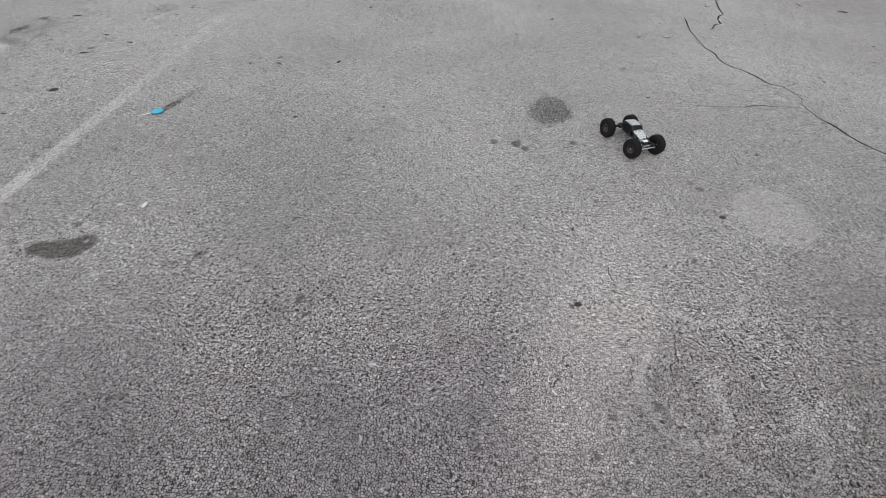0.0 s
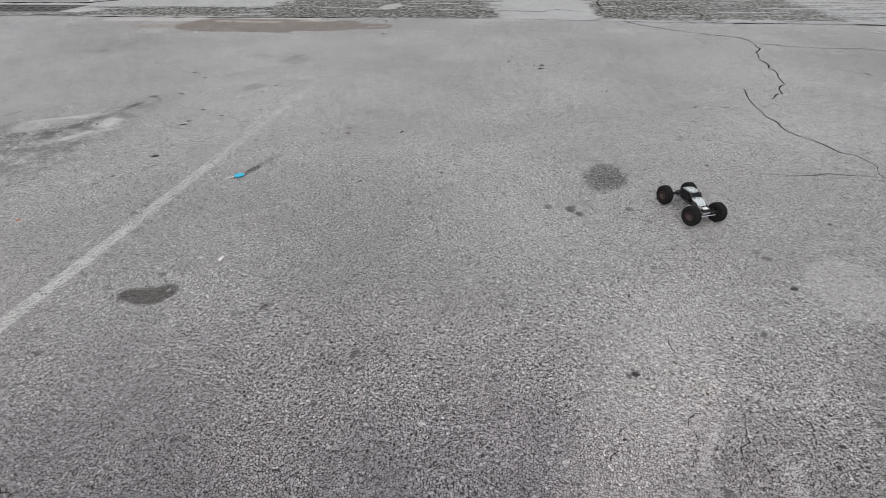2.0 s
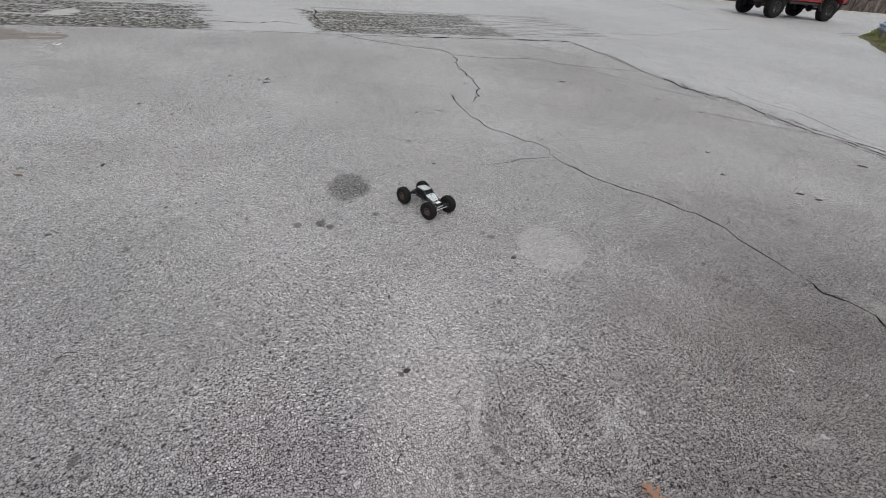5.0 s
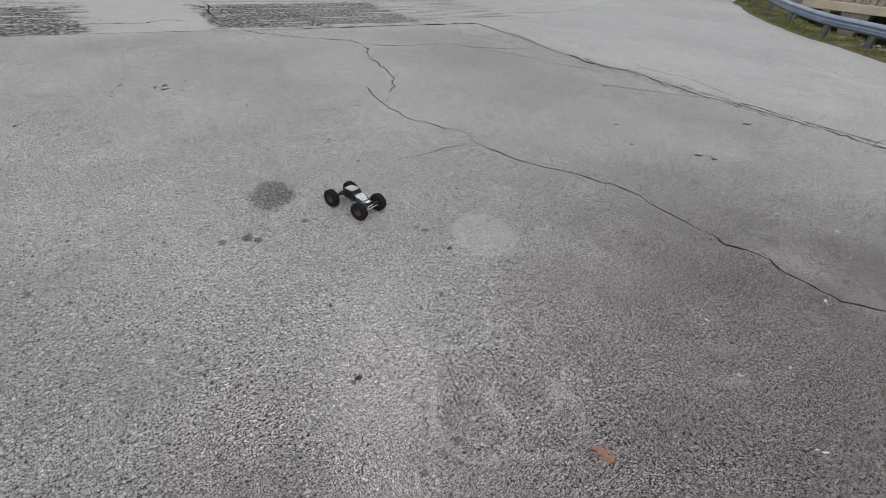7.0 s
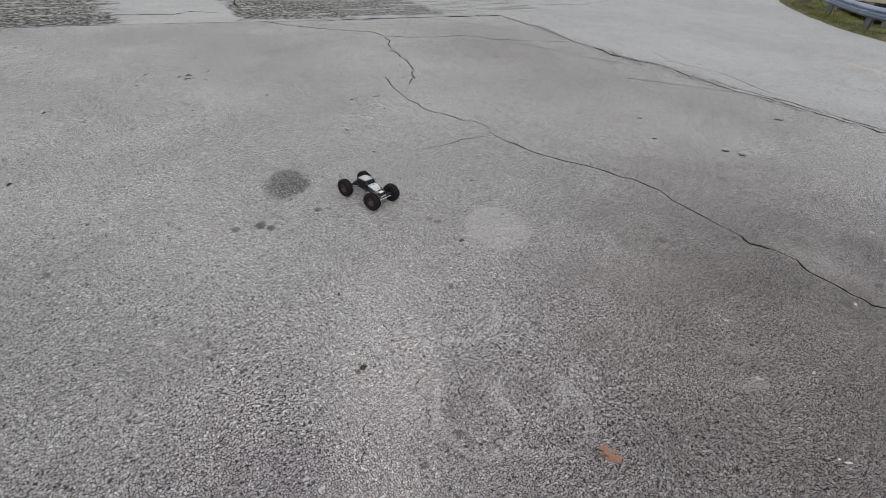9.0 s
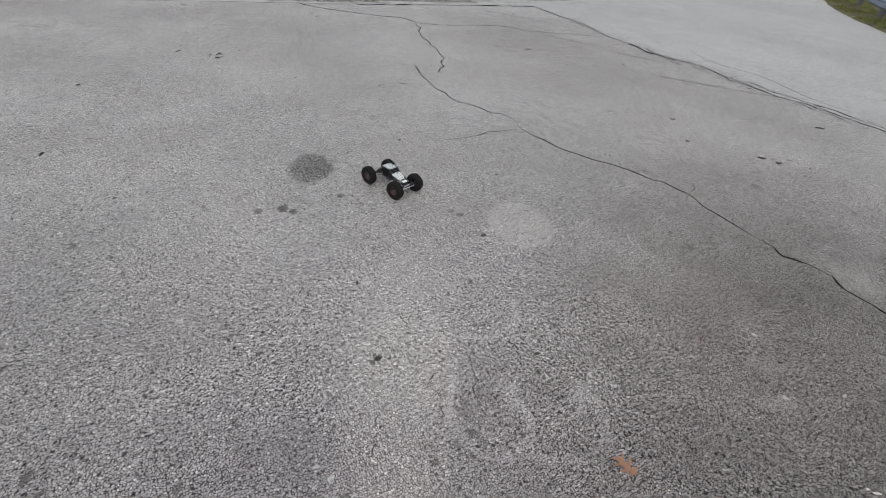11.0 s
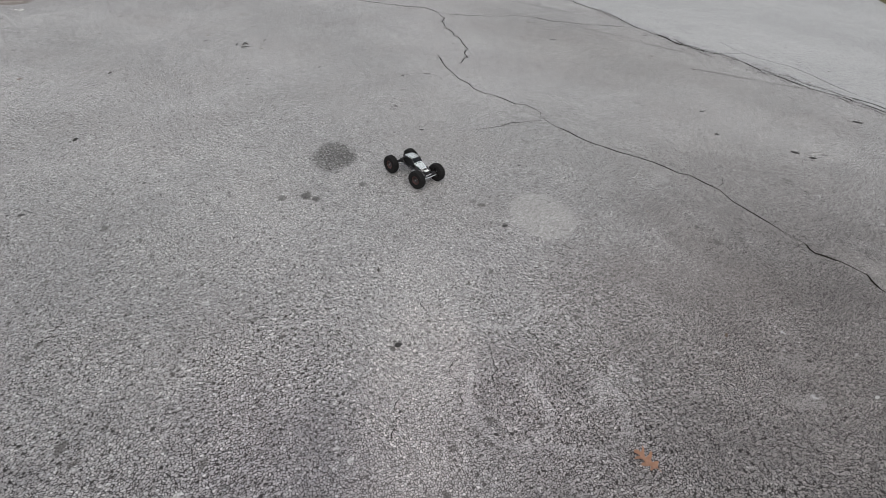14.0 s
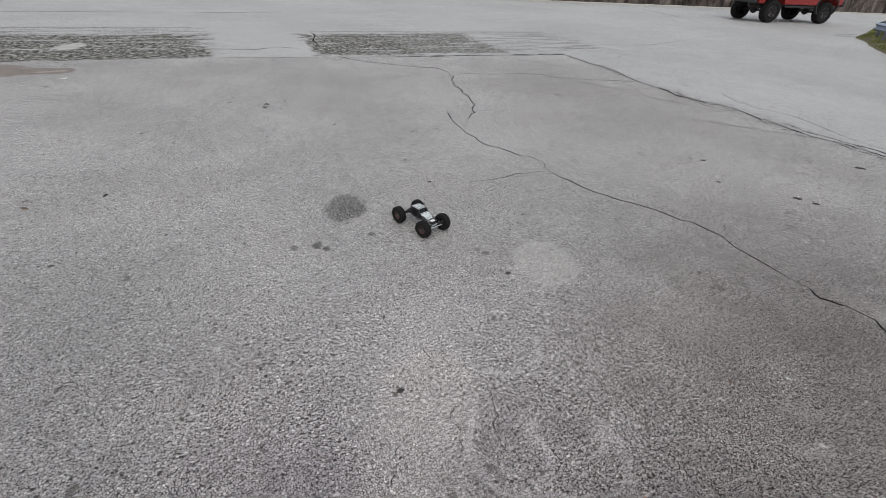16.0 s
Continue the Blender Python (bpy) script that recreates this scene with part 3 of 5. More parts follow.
rng = random.Random(4)
SEAM = [(-26, 10.4), (-10, 10.52), (-6.8, 10.5), (-2.9, 10.55), (-0.2, 10.55), (1.3, 10.45), (3.2, 10.28), (5.1, 10.25), (7.25, 10.13)]
EDGE = [(7.25, 10.13), (7.22, 9.6), (7.17, 9.05), (7.27, 8.75), (7.17, 8.1), (7.02, 7.58), (6.97, 7.05)]
GASH = [(6.97, 7.05), (6.99, 6.63), (6.92, 6.38), (6.98, 6.08), (6.97, 5.84), (7.14, 5.78), (7.2, 5.6)]
RIFT = [(7.2, 5.6), (7.18, 5.3), (7.04, 4.92), (7.1, 4.7), (7.07, 4.45), (7.1, 4.15), (7.18, 3.95), (7.19, 3.65), (7.22, 3.3), (7.3, 1.0)]
CRACKS = [  # width along the crack, wander, points
    (0.075, 0.05, SEAM[:4]),
    # seam grooves from here on double as the shadow line of its step
    (0.02, 0.02, SEAM[3:7]),
    (0.07, 0.02, SEAM[6:]),
    (0.028, 0.05, EDGE),
    (0.048, 0.09, GASH),
    (0.03, 0.06, [(x + 0.1, y) for x, y in GASH[1:6]]),
    (0.03, 0.08, RIFT),
    (0.022, 0.05, [(x + 0.1 + 0.06 * (i % 2), y - 0.05) for i, (x, y) in enumerate(RIFT[2:])]),
    (0.014, 0.05, [(x - 0.08, y + 0.05) for x, y in EDGE[2:6]]),
    (0.03, 0.05, [(2.09, 10.44), (2.36, 10.0), (2.98, 9.48), (3.34, 9.22), (3.65, 9.07), (3.78, 8.65)]),
    (0.017, 0.06, [(3.78, 8.65), (3.61, 8.17), (3.47, 7.77), (3.42, 7.32), (3.35, 6.88), (3.28, 6.52), (3.2, 6.45), (3.12, 6.18), (2.91, 5.94)]),
    (0.013, 0.05, [(2.76, 6.34), (2.71, 6.09), (2.67, 5.66), (2.65, 5.42), (2.7, 5.26), (2.69, 5.04), (2.86, 4.75), (2.91, 4.59), (3.01, 4.55), (3.05, 4.33), (2.99, 4.23)]),
    (0.0135, 0.045, [(2.99, 4.23), (3.01, 3.99), (3.06, 3.87), (3.11, 3.62), (3.24, 3.4), (3.37, 3.23), (3.48, 2.93), (3.55, 2.89), (3.6, 2.63), (3.56, 2.47), (3.57, 2.3), (3.58, 2.0)]),
    (0.013, 0.035, [(3.58, 2.0), (3.59, 1.92), (3.55, 1.83), (3.63, 1.72), (3.66, 1.57), (3.6, 1.46), (3.61, 1.27), (3.61, 1.11), (3.68, 1.03), (3.77, 0.88), (3.95, 0.6), (4.05, 0.1)]),
    (0.010, 0.025, [(3.01, 4.14), (2.87, 4.16), (2.62, 4.17), (2.49, 4.12), (2.33, 4.11), (2.1, 4.12)]),
    (0.02, 0.04, [(3.78, 8.65), (4.18, 8.49), (4.59, 8.4), (5.07, 8.4), (5.38, 8.3), (5.55, 8.0), (5.91, 7.8), (6.3, 7.65), (6.97, 7.4)]),
    (0.012, 0.03, [(7.11, 5.81), (7.67, 5.73), (7.66, 5.43), (7.79, 5.03), (7.74, 4.75), (7.58, 4.32), (7.5, 3.99), (7.53, 3.5)]),
    (0.009, 0.03, [(7.67, 5.73), (7.72, 6.0), (7.89, 6.39)]),
    (0.03, 0.04, [(2.01, 14.07), (2.02, 13.27), (1.87, 12.48), (1.9, 11.8)]),
    (0.032, 0.04, [(-0.52, 11.6), (0.0, 11.47), (0.65, 11.38), (0.95, 11.66), (1.44, 11.43)]),
    (0.016, 0.05, [(8.0, 11.26), (9.16, 11.36), (10.8, 11.26), (12.04, 11.68), (12.7, 11.97)]),
    (0.014, 0.05, [(12.9, 11.96), (14.5, 12.71), (15.9, 12.8)]),
    (0.03, 0.06, [(20.6, 23.7), (20.4, 22.1), (19.3, 18.7), (18.3, 16.2)]),
    (0.005, 0.07, [(-1.75, 1.19), (-1.63, 1.18), (-1.57, 1.15), (-1.5, 1.1), (-1.44, 1.06), (-1.4, 0.95)]),
    (0.13, 0.03, [(-16, 12.35), (-11.85, 12.4), (-10.9, 12.4), (-10.4, 12.85), (-10.05, 13.6), (-10.6, 15.0), (-10.8, 16.1)]),
    (0.04, 0.04, [(-10.8, 16.1), (-10.2, 17.2), (-8.0, 17.8), (2.0, 18.4)]),
    (0.08, 0.04, [(-11.0, 10.7), (-10.3, 10.66), (-9.5, 10.62)]),
    (0.0032, 0.05, [(1.21, 1.86), (1.18, 1.77), (1.13, 1.67), (1.13, 1.63), (0.99, 1.68)]),
    (0.0034, 0.05, [(1.03, 1.83), (0.99, 1.81), (0.96, 1.76), (0.98, 1.69)]),
    (0.0032, 0.05, [(1.42, 1.95), (1.43, 1.85), (1.43, 1.77), (1.44, 1.67)]),
    (0.003, 0.03, [(1.01, 2.31), (0.99, 2.21), (1.0, 2.1)]),
    (0.0032, 0.05, [(0.96, 1.68), (0.94, 1.62), (0.88, 1.58)]),
    (0.0032, 0.05, [(0.77, 1.76), (0.69, 1.71), (0.68, 1.65), (0.61, 1.56)]),
    (0.003, 0.03, [(1.38, 1.59), (1.41, 1.55), (1.46, 1.55)]),
    (0.02, 0.04, [(7.15, 2.21), (7.4, 2.25), (7.59, 2.24)]),
    (0.006, 0.02, [(3.01, 4.55), (3.12, 4.6), (3.2, 4.66)]),
    (0.005, 0.02, [(3.6, 2.66), (3.72, 2.7), (3.8, 2.78)]),
]
splinter = random.Random(12)
for line, count, reach in ((EDGE, 10, 0.09), (GASH, 12, 0.16), (RIFT[:-1], 18, 0.13)):
    for _ in range(count):  # short breaks beside the joint
        i = splinter.randrange(len(line) - 1)
        k, (x1, y1), (x2, y2) = splinter.random(), line[i], line[i + 1]
        x, y = x1 + (x2 - x1) * k + splinter.uniform(-reach, reach), y1 + (y2 - y1) * k
        n = splinter.uniform(0.06, 0.2)
        CRACKS.append((splinter.uniform(0.012, 0.03), 0.06, [(x, y + n), (x + splinter.uniform(-0.06, 0.06), y), (x + splinter.uniform(-0.06, 0.06), y - n)]))
GRATES = [(-12.25, 11.55, 3.5, 1.0, -1), (-13.85, 15.55, 3.3, 1.1, 0)]  # x, y, width, depth, turn
NEWER = [(-60, 12.3), (-16, 12.35), (-11.85, 12.4), (-10.9, 12.4), (-10.4, 12.85), (-10.05, 13.6), (-10.6, 15.0), (-10.8, 16.1), (-10.2, 17.2), (-11.0, 19.0), (-60, 22)]
VERGE_EDGE = [(60, 20.0), (40, 17.2), (27, 14.5), (24.2, 13.4), (22.6, 12.75), (21.3, 12.15), (20.6, 11.45), (19.4, 10.6), (18.13, 9.6), (16.63, 8.2), (15.5, 6.9), (14.74, 5.9), (14.2, 5.1), (13.4, 4.05), (11.8, 1.2), (10.6, -4.0), (10.6, -40), (60, -40)]
FAR = 320.0


def smooth_path(points, step=0.25):
    out = []
    for i in range(len(points) - 1):
        p0, p1, p2, p3 = (Vector(points[max(0, min(len(points) - 1, j))]) for j in (i - 1, i, i + 1, i + 2))
        n = max(2, int((p2 - p1).length / step))
        for j in range(n):
            t = j / n
            out.append(0.5 * ((2 * p1) + (p2 - p0) * t + (2 * p0 - 5 * p1 + 4 * p2 - p3) * t * t + (3 * p1 - p0 - 3 * p2 + p3) * t ** 3))
    out.append(Vector(points[-1]))
    return out


VERGE_EDGE = [(p.x + rng.uniform(-0.05, 0.05), p.y + rng.uniform(-0.05, 0.05)) for p in smooth_path(VERGE_EDGE[1:14], 0.45)] + VERGE_EDGE[14:] + VERGE_EDGE[:1]


def inside(p, poly):
    hit = False
    for (x1, y1), (x2, y2) in zip(poly, poly[1:] + poly[:1]):
        if (y1 > p[1]) != (y2 > p[1]) and p[0] < (x2 - x1) * (p[1] - y1) / (y2 - y1) + x1:
            hit = not hit
    return hit


def wander(points, amount, step):
    """A line through the points with small kinks between them."""
    out = []
    for (x1, y1), (x2, y2) in zip(points, points[1:]):
        n = max(1, int(math.hypot(x2 - x1, y2 - y1) / step))
        for i in range(n):
            k = i / n
            j = amount if i else amount * 0.2
            out.append(Vector((x1 + (x2 - x1) * k + rng.uniform(-j, j), y1 + (y2 - y1) * k + rng.uniform(-j, j))))
    out.append(Vector(points[-1]))
    return out


def crack_outline(width, amount, points):
    off = math.hypot(*points[len(points) // 2])
    line = wander(points, amount * (0.35 if off < 4.5 else 0.55), 0.02 if off < 2.3 else 0.045 if off < 4.5 else 0.1 if off < 12 else 0.25)
    left, right = [], []
    for i, p in enumerate(line):
        d = (line[min(i + 1, len(line) - 1)] - line[max(i - 1, 0)]).normalized()
        n = Vector((-d.y, d.x))
        w = width * 0.5 * rng.choice((0.3, 0.6, 0.9, 1.2, 1.7) if width > 0.03 else (0.5, 0.8, 1.0, 1.4)) * min(1.0, 0.25 + min(i, len(line) - 1 - i) * 0.4)
        left.append(p + n * w)
        right.append(p - n * w)
    return left + right[::-1]


def build_ground():
    verts = [Vector(p) for p in ((-FAR, -FAR), (FAR, -FAR), (FAR, FAR), (-FAR, FAR))]
    faces = [[0, 1, 2, 3]]
    kinds = ["sheet"]

    def add(loop, kind):
        loop = [Vector(p) for p in loop]
        if sum(a.x * b.y - b.x * a.y for a, b in zip(loop, loop[1:] + loop[:1])) < 0:
            loop.reverse()
        faces.append(list(range(len(verts), len(verts) + len(loop))))
        verts.extend(Vector(p) for p in loop)
        kinds.append(kind)

    lot = SEAM + EDGE[1:] + GASH[1:] + RIFT[1:] + [(8.0, -60), (-60, -60), (-60, 10.3)]
    add(lot, "lot")
    add([(-FAR, 3.0), (FAR, 3.0), (FAR, -FAR), (-FAR, -FAR)], "near")
    add([(-FAR, 6.2), (FAR, 6.2), (FAR, -FAR), (-FAR, -FAR)], "middle")
    add(NEWER, "newer")
    add(VERGE_EDGE, "verge")
    for c in CRACKS:
        add(crack_outline(*c), "crack")
    for x, y, w, d, turn in GRATES:
        m = pose(x, y, 0, 0, 0, turn)
        add([(m @ Vector((a * w / 2, b * d / 2, 0))).to_2d() for a, b in ((-1, -1), (1, -1), (1, 1), (-1, 1))], "crack")
    co, _, tris, _, _, owners = delaunay_2d_cdt(verts, [], faces, 0, 1e-5)
    what = [{kinds[k] for k in own} for own in owners]
    me = bpy.data.meshes.new("ground")
    pts, index, polys, mats = [], {}, [], []

    def at(i, z):
        key = (i, z)
        if key not in index:
            index[key] = len(pts)
            pts.append((co[i].x, co[i].y, z))
        return index[key]

    deep, edges = -0.035, {}
    for f, own in zip(tris, what):
        if "verge" in own:
            continue
        crack = "crack" in own
        z = deep if crack else 0.0
        polys.append([at(i, z) for i in f])
        mats.append(5 if crack else (0 if "near" in own else 1 if "middle" in own else 2) if "lot" in own else 4 if "newer" in own else 3)
        for a, b in zip(f, list(f[1:]) + [f[0]]):
            edges.setdefault((min(a, b), max(a, b)), []).append(crack)
    for (a, b), sides in edges.items():
        if len(sides) == 2 and sides[0] != sides[1]:
            polys.append([at(a, 0.0), at(b, 0.0), at(b, deep), at(a, deep)])
            mats.append(5)
    me.from_pydata(pts, [], polys)
    for m in (*LOTS, ROAD, PANEL, SOIL):
        me.materials.append(m)
    for p, m in zip(me.polygons, mats):
        p.material_index = m
    bm = bmesh.new()
    bm.from_mesh(me)
    for f in bm.faces:
        if abs(f.normal.z) > 0.5 and f.normal.z < 0:
            f.normal_flip()
    bm.to_mesh(me)
    bm.free()
    return tagged(new("ground", me), "cracked grey asphalt car park with stains and worn line", "ground", kind="structure")


build_ground()


def build_grate(x, y, w, d, turn):
    """A cast grate of slanting bars in a frame, over its shallow pit."""
    grate = tagged(new("drain_grate"), "worn cast iron drain grate set flush in asphalt", "drain grate")
    grate.matrix_basis = pose(x, y, -0.032, 0, 0, turn)
    for a, b, sx, sy in ((0, -1, w, 0.06), (0, 1, w, 0.06), (-1, 0, 0.06, d - 0.122), (1, 0, 0.06, d - 0.122)):
        part("frame_bar", box((sx, sy, 0.036), pose(a * (w / 2 - 0.03), b * (d / 2 - 0.03), 0.018), 0.004), CAST, grate)
    rows, cols = 4, int(w / 0.27)
    for i in range(1, rows):
        part("long_bar", box((w - 0.12, 0.05, 0.008), pose(0, -d / 2 + i * d / rows, 0.029), 0.002), CAST, grate)
    bm = bmesh.new()
    for i in range(rows):
        for j in range(1, cols):
            cx = -w / 2 + (j + 0.25 * (i % 2)) * w / cols
            add_box(bm, (0.055, d / rows * 1.0, 0.007), pose(cx, -d / 2 + (i + 0.5) * d / rows, 0.027, 0, 0, -28))
    part("cross_bars", bm, CAST, grate)
    return grate


for spot in GRATES:
    build_grate(*spot)


def build_manhole():
    o = tagged(new("manhole_cover"), "round grey manhole cover with a raised rim", "manhole cover")
    o.matrix_basis = pose(-12.95, 13.85, 0)
    rim = lathe([(0.5, 0.0), (0.5, 0.018), (0.6, 0.018), (0.62, 0.0), (0.5, 0.0)], 40)
    lid = lathe([(0.0, 0.012), (0.2, 0.012), (0.22, 0.018), (0.26, 0.018), (0.28, 0.012), (0.48, 0.012), (0.485, 0.0), (0.0, 0.0)], 40)
    joint = lathe([(0.62, 0.004), (0.7, 0.004), (0.7, 0.0), (0.62, 0.0), (0.62, 0.004)], 40)
    for name, bm, mat in (("rim", rim, CAST), ("lid", lid, CAST), ("joint", joint, SOIL)):
        bmesh.ops.rotate(bm, verts=bm.verts[:], matrix=Matrix.Rotation(radians(90), 3, "X"))
        part(name, bm, mat, o)
    return o


build_manhole()


# ---- the verge and the ravine behind the guard rail ----
def edge_distance(p):
    best = 1e9
    for (x1, y1), (x2, y2) in zip(VERGE_EDGE, VERGE_EDGE[1:]):
        dx, dy = x2 - x1, y2 - y1
        k = max(0, min(1, ((p[0] - x1) * dx + (p[1] - y1) * dy) / (dx * dx + dy * dy)))
        best = min(best, math.hypot(p[0] - x1 - k * dx, p[1] - y1 - k * dy))
    return best


def verge_height(x, y):
    d = edge_distance((x, y))
    z = float(np.interp(d, [0, 0.25, 1.25, 1.7, 3.4, 8], [-0.01, 0.04, 0.05, -0.35, -2.1, -2.5]))
    return z + min(d, 0.6) * 0.1 * noise.noise((x * 1.3, y * 1.3, 0))


def build_verge():
    verts = [Vector(p) for p in VERGE_EDGE[::-1]]
    if sum(a.x * b.y - b.x * a.y for a, b in zip(verts, verts[1:] + verts[:1])) < 0:
        verts.reverse()
    loop = list(range(len(verts)))
    for spacing, x0, x1, y0, y1 in ((0.3, 12.5, 27, 0.0, 12.5), (1.5, 10, 60, -40, 13)):
        x = x0
        while x < x1:
            y = y0
            while y < y1:
                p = (x + rng.uniform(-0.1, 0.1), y + rng.uniform(-0.1, 0.1))
                fine = 12.5 < p[0] < 27 and 0.0 < p[1] < 12.5
                if inside(p, VERGE_EDGE) and edge_distance(p) > 0.1 and (spacing < 1 or not fine):
                    verts.append(Vector(p))
                y += spacing
            x += spacing
    co, _, tris, *_ = delaunay_2d_cdt(verts, [], [loop], 1, 1e-5)
    me = bpy.data.meshes.new("verge")
    me.from_pydata([(p.x, p.y, verge_height(p.x, p.y)) for p in co], [], [list(f) for f in tris])
    me.materials.append(VERGE)
    return tagged(new("verge", me), "grassy soil verge falling into a ravine", "verge", kind="structure")


build_verge()


def build_grass():
    pts, polys = [], []
    path = [p for p in VERGE_EDGE if p[0] < 28 and p[1] > 0]
    for (x1, y1), (x2, y2) in zip(path, path[1:]):
        length = math.hypot(x2 - x1, y2 - y1)
        nx, ny = (y1 - y2) / length, (x2 - x1) / length
        if not inside(((x1 + x2) / 2 + nx * 0.2, (y1 + y2) / 2 + ny * 0.2), VERGE_EDGE):
            nx, ny = -nx, -ny
        for _ in range(int(length * 1100)):
            k, d = rng.random(), abs(rng.gauss(0.0, 1.1)) + 0.12
            x, y = x1 + (x2 - x1) * k + nx * d, y1 + (y2 - y1) * k + ny * d
            if noise.noise((x * 1.1, y * 1.1, 3)) < -0.15 or not inside((x, y), VERGE_EDGE):
                continue
            z, h, a, w = verge_height(x, y) - 0.01, rng.uniform(0.02, 0.09), rng.uniform(0, 6.28), rng.uniform(0.004, 0.009)
            lean, i = rng.uniform(0.01, 0.07), len(pts)
            dx, dy = math.cos(a), math.sin(a)
            pts += [(x - dy * w, y + dx * w, z), (x + dy * w, y - dx * w, z), (x + dx * lean * 0.4 + dy * w * 0.6, y + dy * lean * 0.4 - dx * w * 0.6, z + h * 0.6), (x + dx * lean, y + dy * lean, z + h)]
            polys += [(i, i + 1, i + 2), (i, i + 2, i + 3)]
    me = bpy.data.meshes.new("grass")
    me.from_pydata(pts, [], polys)
    me.materials.append(BLADE)
    return tagged(new("grass", me), "short patchy green and straw-coloured grass", "grass", kind="stuff")


build_grass()

# rubble at the lip of the ravine
for i in range(46):
    k = rng.random()
    x, y = 15.5 - 1.0 * k + rng.uniform(-0.2, 0.35), 5.55 - 1.5 * k + rng.uniform(-0.3, 0.2)
    r = rng.uniform(0.025, 0.07)
    rock = part("rubble_stone", lump(r, i + 1, 0.7), STONE)
    rock.matrix_basis = pose(x, y, verge_height(x, y) - 0.02, 0, 0, rng.uniform(0, 360))
    tagged(rock, "broken pale grey stone lying on the grassy verge", "stone", "rubble on the verge")
pebble = part("pebble", lump(0.05, 51, 0.75, 2), PEBBLE)
pebble.matrix_basis = pose(-10.75, 12.42, 0.025, 0, 0, 30)
tagged(pebble, "pale limestone pebble lying on the asphalt", "stone")
boulder = part("boulder", lump(0.2, 40, 0.8, 3), REDSTONE, smooth=True)
boulder.matrix_basis = pose(14.75, 4.35, verge_height(14.75, 4.35) - 0.03)
tagged(boulder, "reddish brown boulder beside a guard rail post", "boulder")


# ---- the guard rail ----
RAIL = [(9.9, -6.0), (11.6, -0.4), (13.35, 2.7), (14.95, 5.2), (15.7, 6.5), (17.7, 8.35), (20.0, 10.1), (20.9, 10.95), (21.45, 11.7), (22.3, 12.05), (23.6, 12.45), (27, 13.75), (33, 15.2)]


def build_rail():
    rail = tagged(new("guard_rail"), "galvanised steel guard rail with a rounded end on short posts", "guard rail")
    path = smooth_path(RAIL)
    # W profile: (out of the post, height)
    prof = [(0.0, 0.30), (0.035, 0.315), (0.075, 0.345), (0.08, 0.375), (0.03, 0.405), (0.02, 0.43), (0.03, 0.455), (0.08, 0.485), (0.075, 0.515), (0.035, 0.545), (0.0, 0.56)]
    sections = []
    for i, p in enumerate(path):
        d = (path[min(i + 1, len(path) - 1)] - path[max(i - 1, 0)]).normalized()
        n = Vector((-d.y, d.x))
        outer = [(p.x + n.x * o, p.y + n.y * o, z) for o, z in prof]
        inner = [(p.x + n.x * (o - 0.006), p.y + n.y * (o - 0.006), z) for o, z in prof[::-1]]
        sections.append(outer + inner)
    cut, lap = 0, 16
    while cut < len(sections) - 1:
        part("beam", loft(sections[cut:cut + lap + 1], closed=True), STEEL, rail)
        cut += lap
    post = None
    spots = [(10.8, -3.1), (12.0, 0.4), (13.35, 2.7), (14.95, 5.2), (15.7, 6.5), (17.7, 8.35), (20.0, 10.1), (21.0, 11.1), (22.1, 12.0)]
    spots += [(23.3 + 0.95 * i, 12.35 + 0.36 * i) for i in range(7)]
    for x, y in spots:
        near = min(range(len(path)), key=lambda i: (path[i] - Vector((x, y))).length)
        d = (path[min(near + 1, len(path) - 1)] - path[max(near - 1, 0)]).normalized()
        n = Vector((d.y, -d.x))
        m = Matrix.Translation((path[near].x + n.x * 0.09, path[near].y + n.y * 0.09, 0)) @ pose(0, 0, 0, 0, 0, math.degrees(math.atan2(d.y, d.x)))
        if post is None:
            bm = box((0.11, 0.012, 0.8), pose(0, -0.06, 0.14))
            add_box(bm, (0.11, 0.012, 0.8), pose(0, 0.06, 0.14))
            add_box(bm, (0.012, 0.12, 0.8), pose(0, 0, 0.14))
            post = part("post", bm, POST, rail, "dull weathered steel post")
            post.matrix_basis = m
            bolt = part("bolt", rod((0, 0.1, 0.43), (0, 0.13, 0.43), 0.025, 0.018, 8), ALLOY, rail)
            bolt.matrix_basis = m
        else:
            again(post, rail, m)
            again(bolt, rail, m)
    return rail


build_rail()


